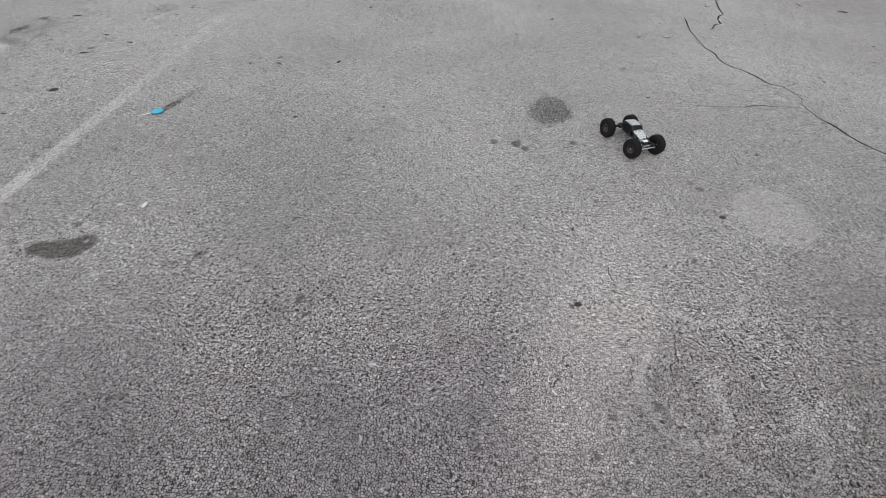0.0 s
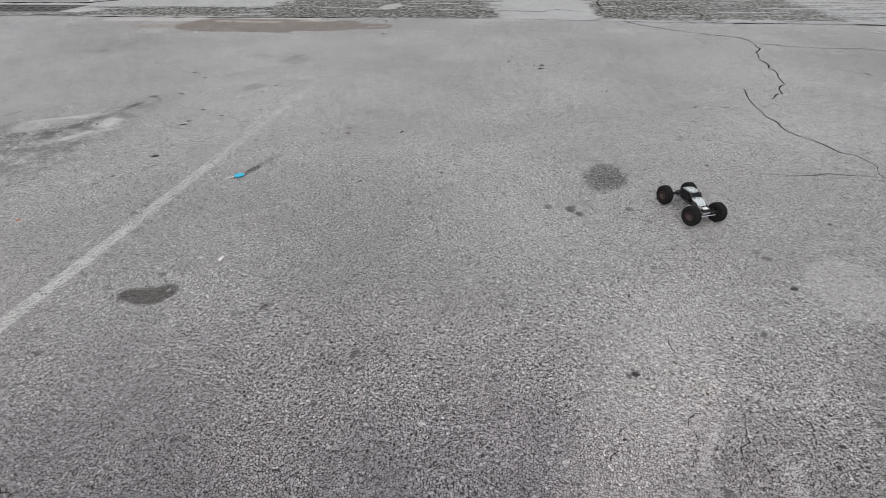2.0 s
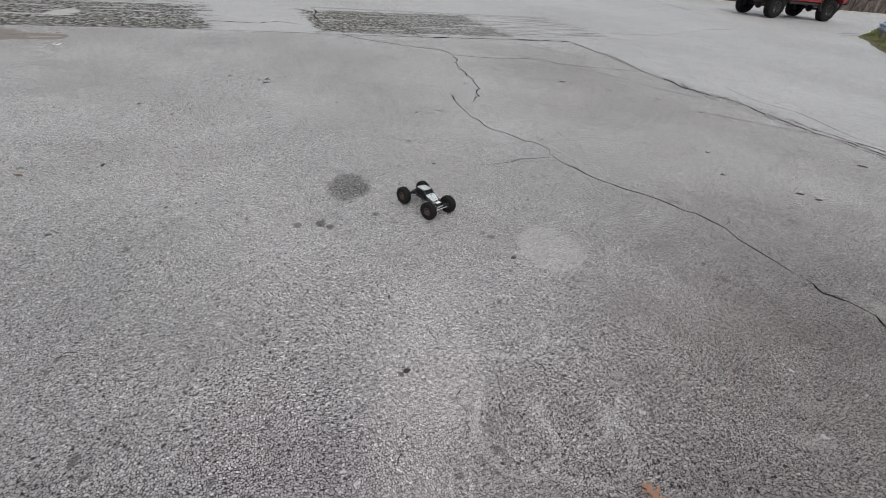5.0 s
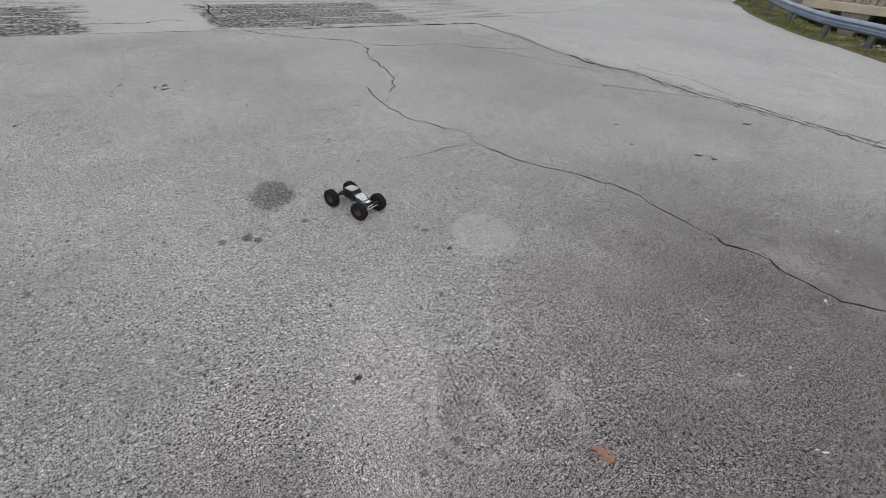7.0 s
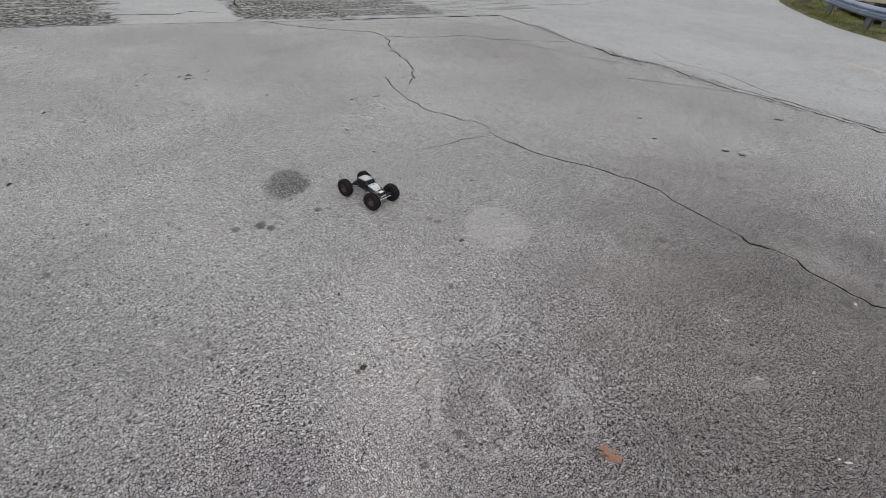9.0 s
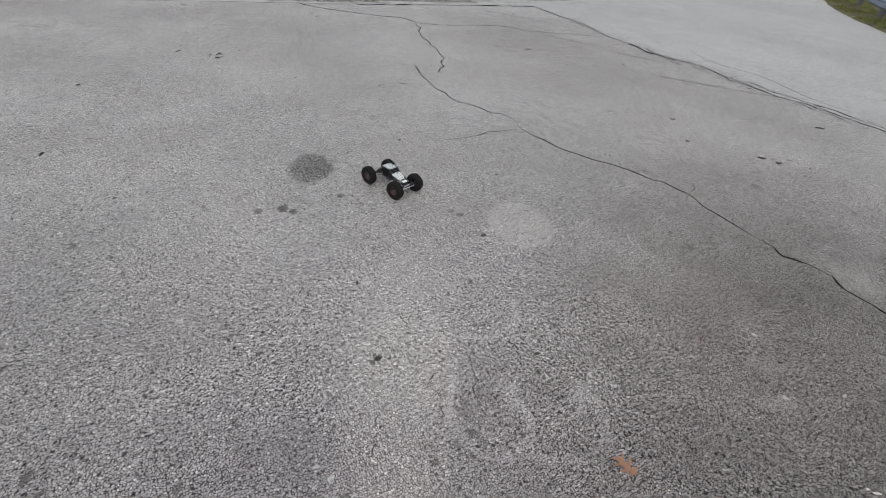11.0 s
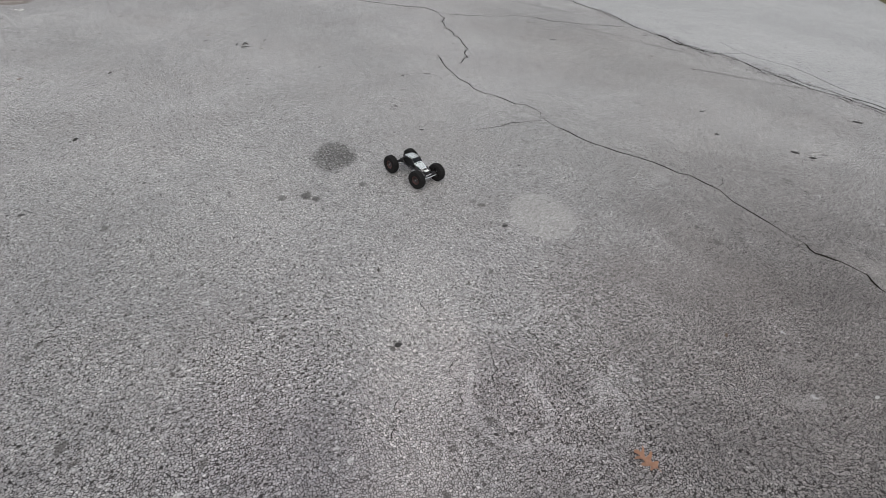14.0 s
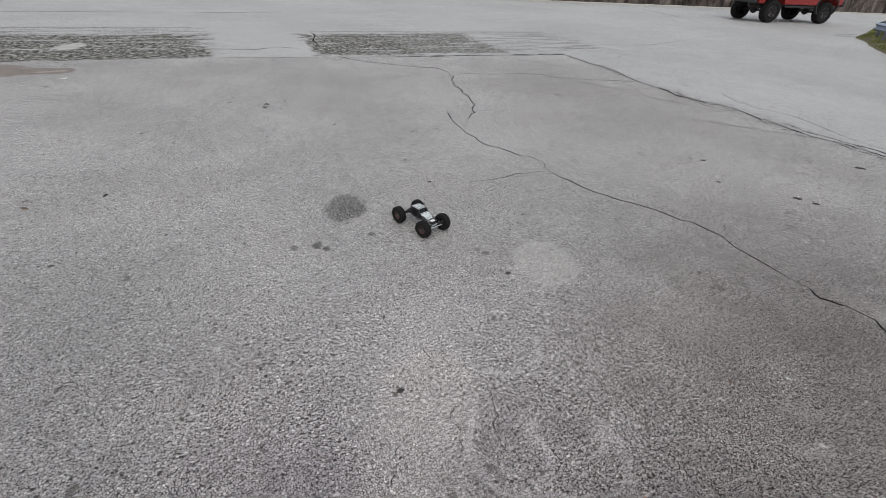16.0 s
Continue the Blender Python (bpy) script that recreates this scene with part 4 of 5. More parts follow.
# ---- the low bridge over the ravine ----
def build_bridge():
    b = tagged(new("bridge"), "low beige concrete bridge with brown stone parapet over a ravine", "bridge")
    b.matrix_basis = pose(28.3, 12.6, 0, 0, 0, -78)
    part("beam", box((26, 0.5, 0.36), pose(13.0, 0, -0.09), 0.03), CONCRETE, b)
    # deck widened and an unseen wall added behind to keep the void dark
    part("deck", box((26, 8.0, 0.2), pose(13.0, 4.1, 0.0)), PIER, b)
    part("shade_wall", box((26, 0.4, 2.6), pose(13.0, 8.0, -1.35)), PIER, b)
    first = None
    for i in range(95):
        m = pose(0.2 + i * 0.272, 0.05, 0.085, 0, 0, rng.uniform(-1.5, 1.5))
        if first is None:
            bm = box((0.255, 0.36, 0.62), pose(0, 0, 0.3), 0.03)
            first = part("stone_block", bm, COPING, b)
            first.matrix_basis = m
        else:
            again(first, b, m)
    for x in (2.1, 8.5, 15.0):
        s = [[(x - 0.5 * k, -0.2, z), (x + 0.9 * k, -0.2, z), (x + 0.9 * k, 2.0, z), (x - 0.5 * k, 2.0, z)] for k, z in ((0.3, -2.6), (0.4, -1.2), (0.8, -0.27))]
        part("pier", loft(s, closed=True), PIER, b)
    part("abutment", box((1.9, 5.5, 3.1), pose(-0.95, 2.4, -0.95), 0.05), PIER, b)
    return b


build_bridge()


# ---- the parapet across the road ----
def build_parapet():
    w = tagged(new("parapet_wall"), "low dirt-streaked concrete wall behind a pale kerb", "wall", kind="structure")
    w.matrix_basis = pose(-30, 35.2, 0, 0, 0, -10.5)
    seg = None
    for i in range(28):
        m = pose(1.5 + i * 3.0, 0, 0)
        if seg is None:
            bm = box((2.96, 0.3, 0.75), pose(0, 0, 0.37), 0.02)
            add_box(bm, (2.99, 0.38, 0.12), pose(0, 0, 0.8), 0.02)
            seg = part("wall_panel", bm, PARAPET, w)
            kerb = part("kerb_stone", box((2.97, 0.16, 0.2), pose(0, -0.75, -0.03), 0.02), KERB, w)
            # thin dark strip between kerb and wall
            strip = part("dark_strip", box((2.98, 0.4, 0.05), pose(0, -0.45, 0.03)), SOIL, w)
            seg.matrix_basis = kerb.matrix_basis = strip.matrix_basis = m
        else:
            for o in (seg, kerb, strip):
                again(o, w, m)
    return w


build_parapet()


def build_brush():
    pts, polys = [], []
    for _ in range(9000):
        k = rng.uniform(0, 84)
        a = radians(-10.5)
        off = rng.uniform(0.4, 2.2)
        x, y = -30 + k * math.cos(a) - off * math.sin(a), 35.2 + k * math.sin(a) + off * math.cos(a)
        h, w, t = rng.uniform(0.6, 1.7), rng.uniform(0.01, 0.03), rng.uniform(0, 6.28)
        i, lx, ly = len(pts), rng.uniform(-0.3, 0.3), rng.uniform(-0.3, 0.3)
        pts += [(x - w * math.cos(t), y - w * math.sin(t), 0), (x + w * math.cos(t), y + w * math.sin(t), 0), (x + lx, y + ly, h)]
        polys.append((i, i + 1, i + 2))
    me = bpy.data.meshes.new("dry_brush")
    me.from_pydata(pts, [], polys)
    me.materials.append(BRUSH)
    return tagged(new("dry_brush", me), "dark leafless brush behind the low wall", "brush", kind="stuff")


build_brush()


# ---- the toy crawler ----
def tyre_mesh(r, w, lugs, depth, rim_r):
    h = w / 2
    prof = [(rim_r, -h * 0.72), (rim_r * 1.15, -h * 0.95), (r * 0.8, -h), (r * 0.93, -h * 0.94), (r * 0.98, -h * 0.75), (r, -h * 0.3), (r, h * 0.3), (r * 0.98, h * 0.75), (r * 0.93, h * 0.94), (r * 0.8, h), (rim_r * 1.15, h * 0.95), (rim_r, h * 0.72), (rim_r, -h * 0.72)]
    bm = lathe(prof, 40)
    for i in range(lugs):
        a = 360 * i / lugs
        for side in (-1, 1):
            m = pose(0, 0, 0, 0, a + (360 / lugs / 2 if side > 0 else 0), 0) @ pose(r * 0.985, side * h * 0.62, 0, 0, 0, side * 14)
            add_box(bm, (depth * 2, h * 0.62, 2 * math.pi * r / lugs * 0.55), m)
        if i % 2 == 0:
            add_box(bm, (depth * 2, h * 0.5, 2 * math.pi * r / lugs * 0.8), pose(0, 0, 0, 0, a, 0) @ pose(r * 0.99, 0, 0, 0, 0, 0))
    return bm


def crawler_wheel(parent, m, proto):
    if proto:
        made = []
        for src, up in zip(proto, (None, 0, 0, 0, 0)):
            o = new(src.name.split(".")[0], src.data)
            if up is None:
                o.parent, o.matrix_basis = parent, m
            else:
                o.parent, o.matrix_basis = made[0], src.matrix_basis
            made.append(o)
            if "label" in src:
                o["label"] = src["label"]
        return proto
    r, w = 0.063, 0.046
    tyre = part("wheel", tyre_mesh(r, w, 26, 0.0017, 0.03), RUBBER, parent, "black knobbly rubber tyre")
    tyre.matrix_basis = m
    h = w / 2
    rim = part("rim", lathe([(0.03, -h * 0.72), (0.03, h * 0.6), (0.024, h * 0.55), (0.022, h * 0.2), (0.008, h * 0.1), (0.0, h * 0.1)], 28), RIM, tyre, "dark metal rim", True)
    ring = part("bead_ring", lathe([(0.0225, h * 0.6), (0.0305, h * 0.62), (0.0315, h * 0.74), (0.0265, h * 0.8), (0.0225, h * 0.74), (0.0225, h * 0.6)], 28), BEAD, tyre, "dull copper-red ring", True)
    bm = bmesh.new()
    for i in range(6):
        a = i * math.pi / 3
        add_rod(bm, (0.005 * math.cos(a), h * 0.25, 0.005 * math.sin(a)), (0.025 * math.cos(a), h * 0.5, 0.025 * math.sin(a)), 0.0028, 0.0035, 6)
    spokes = part("spokes", bm, RIM, tyre)
    nut = part("hub_nut", rod((0, h * 0.1, 0), (0, h * 0.62, 0), 0.005, 0.0045, 6), ALLOY, tyre)
    return [tyre, rim, ring, spokes, nut]


def build_crawler():
    car = tagged(new("toy_crawler"), "black remote-controlled rock crawler with white printed roof and bonnet", "toy car")
    car.matrix_basis = pose(1.405, 3.47, 0, 0, 0, -69)
    fx, rx, ty, R = 0.143, -0.143, 0.094, 0.0645
    proto = None
    for x, s, steer in ((fx, 1, 8), (fx, -1, 8), (rx, 1, 0), (rx, -1, 0)):
        m = pose(x, s * ty, R, 0, 0, (0 if s > 0 else 180) + steer)
        proto = crawler_wheel(car, m, proto)
    for x in (fx, rx):
        bm = rod((x, -0.07, R), (x, 0.07, R), 0.009, None, 12)
        bmesh.ops.create_icosphere(bm, subdivisions=2, radius=0.02, matrix=pose(x, 0.012, R))
        add_rod(bm, (x, -0.072, R), (x, -0.056, R), 0.014, 0.011, 10)
        add_rod(bm, (x, 0.056, R), (x, 0.072, R), 0.011, 0.014, 10)
        part("axle", bm, BLACK, car)
    # side frames of bent tube, joined by cross bars
    hoop = [(-0.095, 0.034, 0.112), (-0.06, 0.036, 0.088), (0.02, 0.038, 0.082), (0.085, 0.032, 0.094), (0.062, 0.03, 0.108), (0.036, 0.031, 0.118), (0.016, 0.029, 0.143), (-0.045, 0.029, 0.146), (-0.095, 0.034, 0.112)]
    for s in (1, -1):
        bm = bmesh.new()
        for a, b in zip(hoop, hoop[1:]):
            add_rod(bm, (a[0], s * a[1], a[2]), (b[0], s * b[1], b[2]), 0.005, None, 8)
        for a, b in (((-0.06, 0.036, 0.088), (-0.045, 0.029, 0.146)), ((0.02, 0.038, 0.082), (0.008, 0.029, 0.143)), ((-0.045, 0.03, 0.146), (0.02, 0.038, 0.082))):
            add_rod(bm, (a[0], s * a[1], a[2]), (b[0], s * b[1], b[2]), 0.0032, None, 8)
        part("side_frame", bm, BLACK, car)
    for x, z, w in ((-0.095, 0.112, 0.034), (-0.06, 0.088, 0.036), (0.085, 0.094, 0.032), (0.008, 0.143, 0.029), (-0.045, 0.146, 0.029)):
        part("cross_bar", rod((x, -w, z), (x, w, z), 0.004, None, 8), BLACK, car)
    part("skid_plate", box((0.12, 0.06, 0.006), pose(-0.01, 0, 0.082), 0.002), BLACK, car)
    part("gearbox", box((0.055, 0.045, 0.034), pose(-0.015, 0, 0.102), 0.005), BLACK, car)
    part("motor", rod((-0.075, 0.0, 0.103), (-0.04, 0.0, 0.103), 0.018, None, 16), RIM, car)
    part("battery", box((0.034, 0.05, 0.022), pose(0.062, 0, 0.098), 0.004), GREEN, car, "dark green wrapped battery")

    def panel(rows, t=0.0025):
        bm = bmesh.new()
        v = [[bm.verts.new((x, y, z + 0.003 * (1 - (y / w) ** 2))) for y in (-w, -w * 0.5, 0, w * 0.5, w)] for x, w, z in ((a, b * 0.98, c) for a, b, c in rows)]
        for a, b in zip(v, v[1:]):
            for j in range(4):
                bm.faces.new((a[j], a[j + 1], b[j + 1], b[j]))
        bmesh.ops.solidify(bm, geom=bm.faces[:], thickness=t)
        return bm

    part("roof_panel", panel([(-0.074, 0.034, 0.147), (-0.05, 0.039, 0.154), (-0.008, 0.039, 0.155), (0.018, 0.037, 0.151)]), SHELL, car, "white roof panel with grey print", True)
    part("windscreen", panel([(0.018, 0.034, 0.147), (0.038, 0.035, 0.124)]), GLASS, car, "dark windscreen")
    part("bonnet", panel([(0.036, 0.037, 0.126), (0.056, 0.038, 0.122), (0.086, 0.034, 0.114), (0.11, 0.025, 0.103)]), SHELL, car, "white bonnet panel with grey print", True)
    part("rear_window", panel([(-0.095, 0.03, 0.114), (-0.056, 0.029, 0.145)]), GLASS, car)
    for s in (1, -1):
        bm = bmesh.new()
        q = [bm.verts.new((x, s * y, z)) for x, y, z in ((-0.05, 0.0335, 0.14), (0.004, 0.0335, 0.138), (0.018, 0.039, 0.1), (-0.055, 0.038, 0.1))]
        bm.faces.new(q)
        bmesh.ops.solidify(bm, geom=bm.faces[:], thickness=0.002)
        part("side_panel", bm, BLACK, car)
    part("servo", box((0.022, 0.042, 0.02), pose(0.135, 0.0, 0.088), 0.003), BLACK, car)
    part("servo_plate", box((0.02, 0.034, 0.006), pose(0.136, 0.0, 0.101), 0.001), WHITE, car, "white servo cap")
    part("bumper", box((0.004, 0.05, 0.014), pose(0.158, 0, 0.074) @ pose(0, 0, 0, 0, 20, 0), 0.001), ALLOY, car, "bare metal bumper plate")
    part("steering_link", rod((0.172, -0.06, 0.066), (0.172, 0.06, 0.066), 0.0035, None, 8), ALLOY, car, "bright metal steering rod")
    for s in (1, -1):
        for ax, top in ((fx, (0.055, 0.034, 0.112)), (rx, (-0.075, 0.036, 0.115))):
            low = Vector((ax * 0.93, s * 0.05, R + 0.012))
            up = Vector((top[0], s * top[1], top[2]))
            mid = low.lerp(up, 0.5)
            shock = part("shock", rod(mid, up, 0.0065, None, 10), RIM, car)
            part("piston", rod(low, mid, 0.002, None, 8), ALLOY, shock)
            bm = bmesh.new()
            for k in range(7):
                a, b = low.lerp(up, 0.12 + k * 0.08), low.lerp(up, 0.15 + k * 0.08)
                add_rod(bm, a, b, 0.0075, None, 10)
            part("spring", bm, BLACK, shock)
            part("lower_link", rod((ax * 0.95, s * 0.045, R - 0.004), (0.35 * ax, s * 0.03, 0.082), 0.0032, None, 8), ALLOY, car)
            part("upper_link", rod((ax * 0.97, s * 0.02, R + 0.02), (0.35 * ax, s * 0.026, 0.1), 0.0028, None, 8), RIM, car)
    for s in (1, -1):  # rear stays and the driver's tray
        bm = rod((-0.095, s * 0.034, 0.112), (-0.06, s * 0.036, 0.138), 0.0038, None, 8)
        add_rod(bm, (-0.06, s * 0.036, 0.138), (-0.045, s * 0.029, 0.147), 0.0038, None, 8)
        add_rod(bm, (-0.095, s * 0.034, 0.112), (-0.062, s * 0.037, 0.09), 0.0038, None, 8)
        part("rear_stay", bm, BLACK, car)
    for s in (1, -1):
        part("roof_rail", rod((-0.074, s * 0.036, 0.146), (0.02, s * 0.037, 0.15), 0.0042, None, 8), BLACK, car)
        part("screen_pillar", rod((0.02, s * 0.036, 0.15), (0.042, s * 0.037, 0.122), 0.0042, None, 8), BLACK, car)
        part("cage_brace", rod((-0.045, s * 0.03, 0.147), (-0.12, s * 0.028, 0.098), 0.0042, None, 8), BLACK, car)
    part("cage_bar", rod((-0.12, -0.028, 0.098), (-0.12, 0.028, 0.098), 0.004, None, 8), BLACK, car)
    part("cabin_block", box((0.07, 0.05, 0.04), pose(-0.015, 0, 0.122), 0.006), BLACK, car)
    part("rear_tray", box((0.04, 0.056, 0.02), pose(-0.075, 0, 0.108), 0.004), BLACK, car)
    part("aerial", rod((-0.07, 0.02, 0.12), (-0.105, 0.03, 0.135), 0.0012, None, 6), BLACK, car)
    return car


build_crawler()


# ---- the red pickup passing on the road ----
def build_truck():
    t = tagged(new("pickup_truck"), "red lifted pickup truck on large black off-road tyres", "truck")
    t.matrix_basis = pose(24.15, 17.35, 0, 0, 0, -6)
    R, W, wb, tr = 0.45, 0.32, 3.1, 0.82
    proto = None
    for x in (wb / 2, -wb / 2):
        for s in (-1, 1):
            m = pose(x, s * tr, R, 0, 0, 0 if s > 0 else 180)
            if proto is None:
                w = part("wheel", tyre_mesh(R - 0.012, W, 26, 0.014, 0.24), RUBBER, t, "large black off-road tyre")
                rim = part("rim", lathe([(0.24, -0.1), (0.24, 0.13), (0.2, 0.14), (0.19, 0.04), (0.07, 0.08), (0.0, 0.08)], 28), BLACK, w, "black alloy rim", True)
                bm = bmesh.new()
                for i in range(6):
                    a = i * math.pi / 3
                    add_rod(bm, (0.06 * math.cos(a), 0.09, 0.06 * math.sin(a)), (0.22 * math.cos(a), 0.13, 0.22 * math.sin(a)), 0.025, 0.035, 6)
                sp = part("spokes", bm, RIM, w)
                proto = (w, rim, sp)
                w.matrix_basis = m
            else:
                w = again(proto[0], t, m)
                again(proto[1], w, Matrix())
                again(proto[2], w, Matrix())
    for x in (wb / 2, -wb / 2):
        bm = rod((x, -tr + 0.1, R), (x, tr - 0.1, R), 0.05, None, 12)
        bmesh.ops.create_icosphere(bm, subdivisions=2, radius=0.16, matrix=pose(x, 0.05, R))
        part("axle", bm, BLACK, t)
    for s in (1, -1):
        part("frame_rail", box((4.7, 0.09, 0.16), pose(-0.1, s * 0.42, 0.72), 0.01), BLACK, t)
        for x in (wb / 2, -wb / 2):
            part("spring", box((1.1, 0.07, 0.05), pose(x, s * 0.5, 0.58), 0.01), BLACK, t)
            part("shock", rod((x + 0.15, s * 0.5, 0.42), (x + 0.3, s * 0.5, 0.85), 0.035, None, 10), RIM, t)
        part("side_step", rod((-0.85, s * 0.86, 0.66), (1.0, s * 0.86, 0.66), 0.045, None, 10), BLACK, t)
    # body: a side outline with wheel arches, lofted across the width
    def outline():
        pts = [(-2.45, 0.78)]
        for cx in (-wb / 2, wb / 2):
            pts.append((cx - 0.6, 0.74))
            for k in range(1, 8):
                a = math.pi * (1 - k / 8)
                pts.append((cx + 0.58 * math.cos(a), 0.74 + 0.4 * math.sin(a)))
            pts.append((cx + 0.6, 0.74))
        return pts + [(2.4, 0.8), (2.45, 1.2), (2.3, 1.42), (1.1, 1.52), (0.95, 1.54), (-0.75, 1.52), (-2.45, 1.5)]

    secs = []
    for y, k in ((-0.92, 0.96), (-0.88, 1.0), (0.88, 1.0), (0.92, 0.96)):
        secs.append([(x, y, 1.1 + (z - 1.1) * k) for x, z in outline()])
    part("body", loft(secs, closed=True), REDPAINT, t, "glossy red bodywork")
    cab = [[(1.1, s * 0.84, 1.5), (0.45, s * 0.7, 2.1), (-0.55, s * 0.7, 2.12), (-0.78, s * 0.84, 1.5)] for s in (-1, 1)]
    part("cab", loft(cab, closed=True), REDPAINT, t)
    for s in (-1, 1):
        win = [[(0.85, s * (0.815 + o), 1.56), (0.4, s * (0.712 + o), 2.03), (-0.5, s * (0.712 + o), 2.04), (-0.66, s * (0.815 + o), 1.56)] for o in (0.004, 0.012)]
        part("side_window", loft(win, closed=True), GLASS, t)
        part("door_handle", box((0.16, 0.03, 0.035), pose(-0.35, s * 0.93, 1.38), 0.01), BLACK, t)
        part("mirror", box((0.1, 0.2, 0.2), pose(0.85, s * 1.02, 1.62), 0.03), BLACK, t)
        part("tail_lamp", box((0.04, 0.16, 0.34), pose(-2.46, s * 0.8, 1.25), 0.01), LENS, t)
        part("headlamp", box((0.05, 0.26, 0.18), pose(2.44, s * 0.68, 1.22), 0.02), WHITE, t)
        part("fender_flare", lathe([(0.6, 0.0), (0.66, 0.0), (0.66, 0.1), (0.6, 0.1), (0.6, 0.0)], 24), BLACK, t).matrix_basis = pose(wb / 2, s * 0.9 - 0.05, 0.74) @ Matrix.Diagonal((1, 1, 0.72, 1))
    screen = [[(1.06, s * 0.76, 1.55), (0.5, s * 0.64, 2.06)] for s in (-1, 1)]
    bm = loft([[(x + o, y, z + o) for x, y, z in screen[0]] + [(x + o, y, z + o) for x, y, z in screen[1]][::-1] for o in (0.006, 0.016)], closed=True)
    part("windscreen", bm, GLASS, t)
    part("front_bumper", box((0.2, 1.8, 0.26), pose(2.55, 0, 0.84), 0.05), BLACK, t)
    part("rear_bumper", box((0.16, 1.75, 0.2), pose(-2.55, 0, 0.86), 0.04), BLACK, t)
    part("exhaust", rod((-2.5, -0.5, 0.62), (-1.2, -0.45, 0.66), 0.04, None, 10), RIM, t)
    return t


build_truck()


# ---- small things on the asphalt ----
def build_leaf():
    one = [(0.0, 0.01), (0.16, 0.012), (0.24, 0.1), (0.26, 0.24), (0.33, 0.2), (0.36, 0.08), (0.42, 0.1), (0.52, 0.3), (0.6, 0.46), (0.64, 0.32), (0.58, 0.12), (0.66, 0.1), (0.78, 0.24), (0.9, 0.38), (0.9, 0.22), (0.82, 0.09), (0.92, 0.1), (1.02, 0.12)]
    two = [(1.1, 0.03), (1.0, -0.06), (0.88, -0.05), (0.9, -0.16), (0.98, -0.3), (0.86, -0.26), (0.74, -0.1), (0.66, -0.08), (0.64, -0.24), (0.68, -0.42), (0.58, -0.36), (0.48, -0.14), (0.4, -0.08), (0.34, -0.2), (0.26, -0.24), (0.22, -0.1), (0.15, -0.012), (0.0, -0.01)]
    L = 0.105
    bm = bmesh.new()
    ring = one + two
    f = bm.faces.new([bm.verts.new((k * L, w * L, 0)) for k, w in ring])
    bmesh.ops.triangulate(bm, faces=[f])
    bmesh.ops.subdivide_edges(bm, edges=bm.edges[:], cuts=2, use_grid_fill=True)
    for v in bm.verts:
        x, y = v.co.x / L, v.co.y / L
        v.co.z = L * (0.02 + 0.55 * y * y + 0.1 * (x - 0.45) ** 2 + 0.05 * math.sin(9 * x + 5 * y)) + 0.002
    bmesh.ops.solidify(bm, geom=bm.faces[:], thickness=0.001)
    leaf = part("oak_leaf", bm, OAK)
    leaf.matrix_basis = pose(1.535, 1.09, 0.001, 0, 0, 108)
    return tagged(leaf, "dry orange-brown lobed oak leaf curled on asphalt", "leaf")


build_leaf()


def build_lollipop():
    o = tagged(new("lollipop"), "dropped bright blue lollipop with a white stick", "lollipop")
    o.matrix_basis = pose(-1.955, 3.61, 0, 0, 0, 205)
    bm = bmesh.new()
    bmesh.ops.create_uvsphere(bm, u_segments=20, v_segments=12, radius=1, matrix=Matrix.Diagonal((0.042, 0.032, 0.014, 1)))
    c = part("candy", bm, CANDY, o, "bright blue candy", True)
    c.matrix_basis = pose(0, 0, 0.013)
    part("stick", rod((0.035, 0, 0.008), (0.105, 0.004, 0.003), 0.003, None, 8), PAPER, o, "white paper stick")
    return o


build_lollipop()


def scrap(name, x, y, rot, size, material, label, category):
    bm = bmesh.new()
    n = 6
    rows = [[bm.verts.new(((i / n - 0.5) * size[0], (j - 0.5) * size[1] * (1 - 0.3 * abs(i / n - 0.5)), 0.009 + 0.006 * math.sin(i * 1.3 + j))) for j in (0, 1)] for i in range(n + 1)]
    for a, b in zip(rows, rows[1:]):
        bm.faces.new((a[0], a[1], b[1], b[0]))
    bmesh.ops.solidify(bm, geom=bm.faces[:], thickness=0.002)
    ob = part(name, bm, material)
    ob.matrix_basis = pose(x, y, 0.002, 0, 0, rot)
    return tagged(ob, label, category)


scrap("paper_scrap", -2.16, 9.08, 10, (0.1, 0.06), PAPER, "crumpled white paper scrap beside dried mud", "litter")
scrap("paper_scrap", 3.5, 1.16, 30, (0.026, 0.015), PAPER, "small pale scrap lying beside the crack", "litter")
scrap("wood_sliver", 2.35, 0.685, -50, (0.05, 0.007), PAPER, "thin pale wood sliver on asphalt", "litter")


roll = part("rolled_paper", rod((-0.02, 0, 0.009), (0.02, 0, 0.01), 0.0095, 0.008, 12), PAPER, smooth=True)
roll.matrix_basis = pose(-1.505, 2.56, 0, 0, 0, 80)
tagged(roll, "short white paper roll dropped on grey asphalt", "litter")


def cigarette(x, y, rot):
    o = tagged(new("cigarette_butt"), "flattened brown cigarette butt on asphalt", "litter")
    o.matrix_basis = pose(x, y, 0, 0, 0, rot)
    part("filter", rod((0, 0, 0.005), (0.03, 0, 0.005), 0.0045, None, 10), FILTER, o)
    part("paper", rod((0.03, 0, 0.005), (0.042, 0.001, 0.005), 0.0042, 0.0036, 10), PAPER, o)
    return o


cigarette(-3.19, 2.8, 30)


def bit(x, y, r, i, label, flat=0.35, name="tar_lump", mat=TAR, stretch=1.5, rot=0):
    ob = part(name, lump(r, i, flat, 2), mat)
    ob.matrix_basis = pose(x, y, -0.001, 0, 0, rot) @ Matrix.Diagonal((stretch, 1, 1, 1))
    return tagged(ob, label, "asphalt lump", "loose lumps on the asphalt")


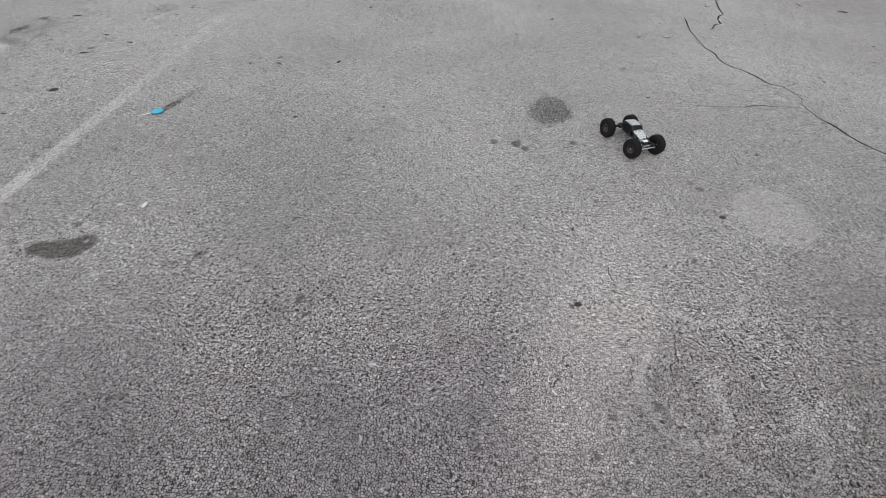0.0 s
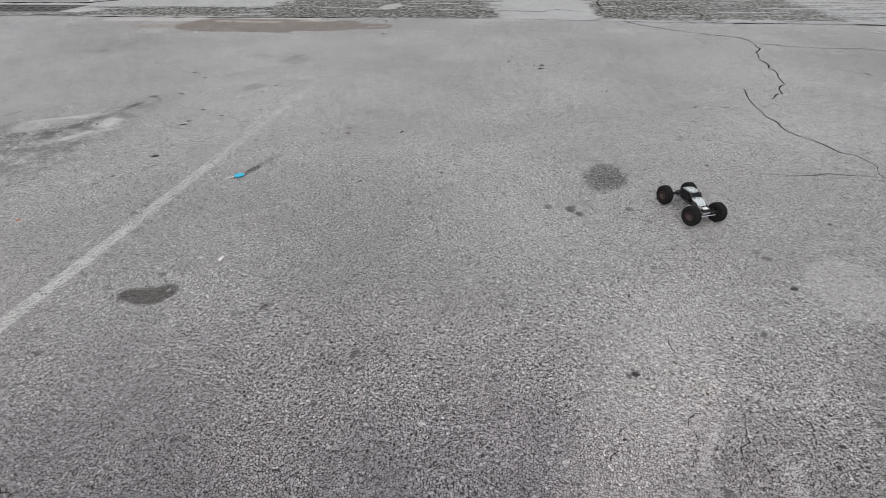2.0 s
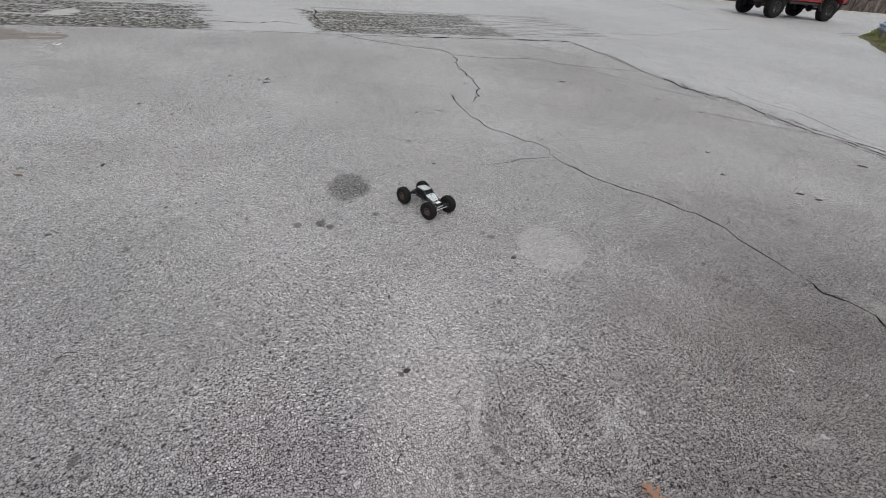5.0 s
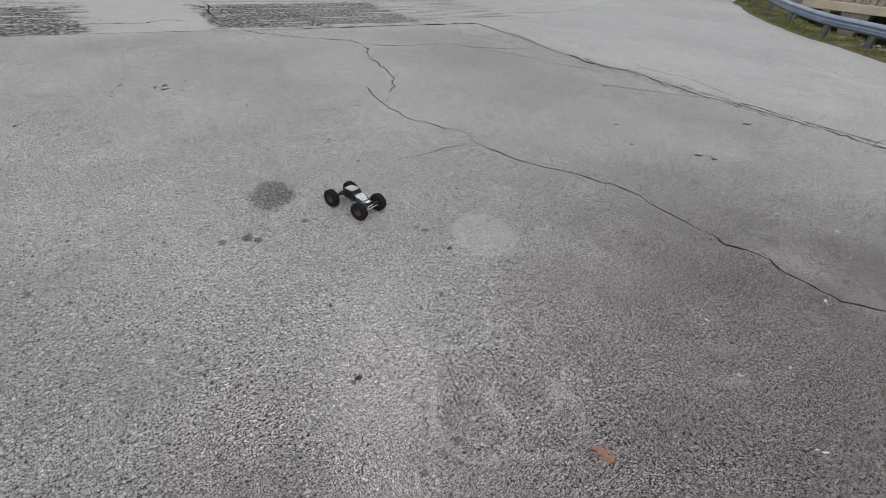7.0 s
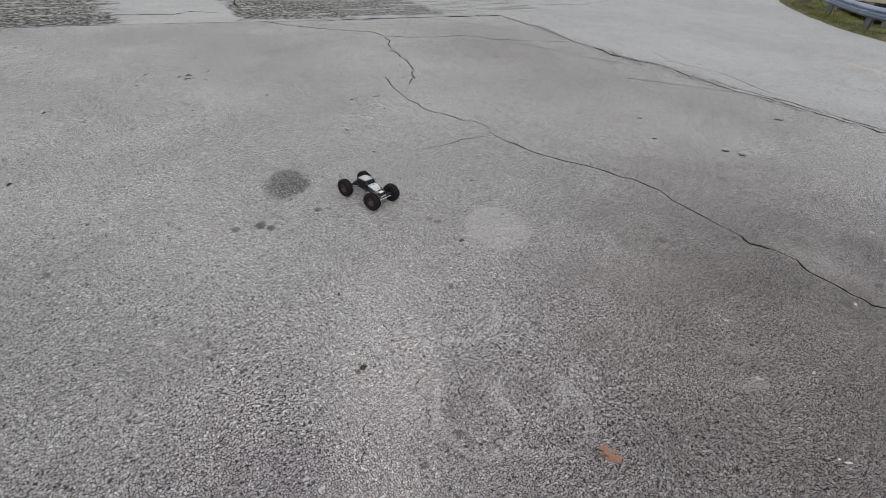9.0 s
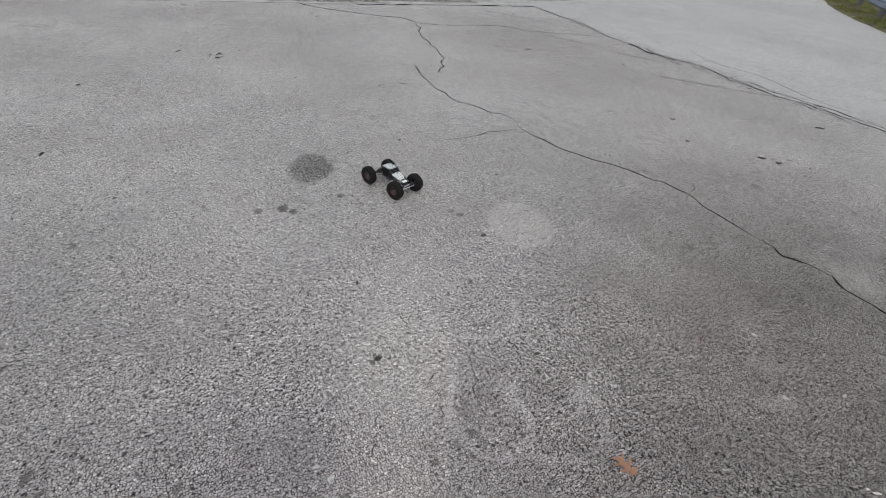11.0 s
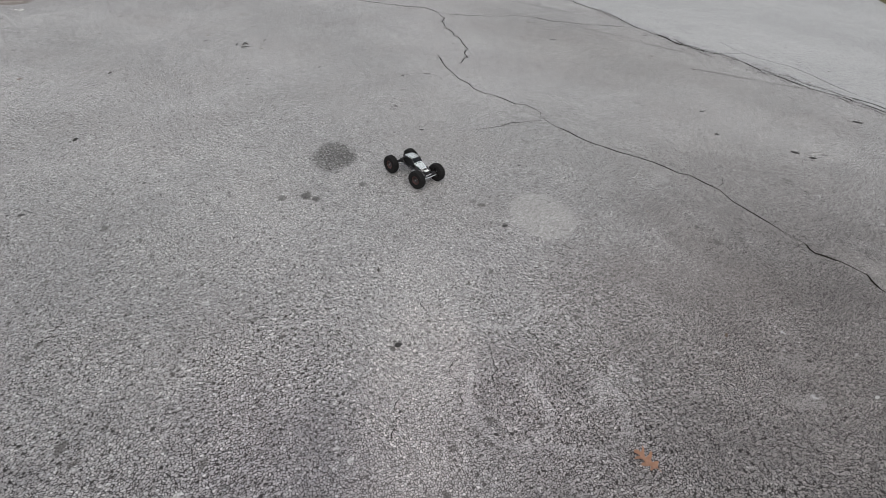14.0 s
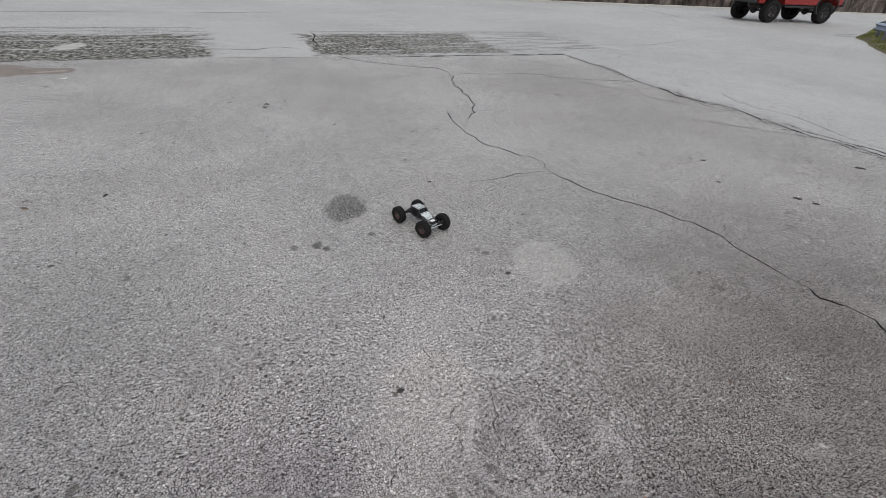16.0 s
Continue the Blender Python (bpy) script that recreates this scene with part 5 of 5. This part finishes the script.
LUMPS = [  # place, radius, stretch, turn
    (0.8, 2.0, 0.02, 1.1, 0), (1.457, 1.66, 0.011, 1.3, 40), (1.51, 1.75, 0.01, 1.4, 0), (1.75, 2.7, 0.018, 1.6, 10), (4.98, 2.81, 0.026, 1.7, -40), (4.92, 2.94, 0.028, 1.9, -45), (4.49, 3.45, 0.02, 2.0, -30),
    (4.84, 3.95, 0.022, 1.8, -20), (6.44, 3.28, 0.03, 2.2, -50), (-0.96, 3.64, 0.017, 1.4, 0), (-0.35, 3.85, 0.016, 1.4, 60), (-3.11, 4.62, 0.021, 2.6, 12), (-2.9, 3.89, 0.03, 1.5, 10), (-3.0, 3.5, 0.018, 1.6, 0),
    (-3.74, 5.55, 0.025, 2.2, 0), (-3.16, 5.06, 0.02, 2.0, -15), (-2.78, 5.7, 0.02, 2.0, 10), (-1.21, 2.51, 0.008, 1.6, 20), (-1.97, 4.59, 0.011, 1.8, -30), (-3.05, 5.85, 0.014, 1.5, 0), (-3.58, 4.88, 0.015, 1.9, 0),
    (2.26, 3.4, 0.014, 1.5, 0), (3.01, 2.3, 0.013, 1.8, -20), (3.25, 2.16, 0.009, 2.6, -40), (4.85, 6.82, 0.03, 2.4, -10), (1.75, 4.22, 0.016, 1.8, 0), (4.03, 1.84, 0.01, 2.2, -50), (-0.19, 1.92, 0.01, 1.5, 30), (0.7, 1.67, 0.009, 1.2, 0), (-1.055, 2.21, 0.01, 1.4, 0)]
for i, (x, y, r, stretch, turn) in enumerate(LUMPS):
    bit(x, y, r * 0.75, i + 3, "small dark tar lump stuck on worn asphalt", flat=0.22, stretch=stretch, rot=turn)
for i in range(4):
    a = part("twig", rod((0, 0, 0.008), (rng.uniform(0.06, 0.13), rng.uniform(-0.04, 0.04), 0.012), 0.006, 0.003, 6), TAR)
    a.matrix_basis = pose(0.42 + rng.uniform(-0.08, 0.14), 7.07 + rng.uniform(-0.12, 0.12), 0, 0, 0, rng.uniform(0, 360))
    tagged(a, "short dark broken twig on asphalt", "twig", "broken twigs")


def scatter(count, x0, x1, y0, y1, r0, r1):
    """Countless loose bits: flat irregular crumbs lying on the sheet."""
    pts, polys = [], []
    for _ in range(count):
        x, y = rng.uniform(x0, x1), rng.uniform(y0, y1)
        if inside((x, y), VERGE_EDGE):
            continue
        r = r0 + (r1 - r0) * rng.random() ** 3
        a0, el, n, i = rng.uniform(0, 6.28), rng.uniform(1.2, 3.0), 6, len(pts)
        ca, sa = math.cos(a0), math.sin(a0)
        ring = []
        for k in range(n):
            a = k * 6.283 / n
            u, v = r * el * math.cos(a) * rng.uniform(0.6, 1.2), r * math.sin(a) * rng.uniform(0.6, 1.2)
            ring.append((x + u * ca - v * sa, y + u * sa + v * ca))
        pts += [(px, py, 0.0) for px, py in ring]
        pts += [(x + (px - x) * 0.7, y + (py - y) * 0.7, r * 0.2) for px, py in ring]
        polys += [(i + k, i + (k + 1) % n, i + n + (k + 1) % n, i + n + k) for k in range(n)]
        polys.append(tuple(range(i + n, i + 2 * n)))
    me = bpy.data.meshes.new("loose_crumbs")
    me.from_pydata(pts, [], polys)
    me.materials.append(CHIP)
    return me


gash_crumbs = new("loose_crumbs", scatter(160, 6.85, 7.35, 3.0, 7.2, 0.003, 0.012))
tagged(gash_crumbs, "broken asphalt crumbs along the open crack", "crumbs", kind="stuff")
crumbs = new("loose_crumbs", scatter(900, -7, 8, 0.6, 10, 0.0025, 0.0085))
tagged(crumbs, "dark and pale crumbs scattered on the asphalt", "crumbs", kind="stuff")
far_crumbs = new("loose_crumbs", scatter(420, -9, 9, 4.5, 11, 0.005, 0.02))
tagged(far_crumbs, "dark crumbs scattered over the far asphalt", "crumbs", kind="stuff")
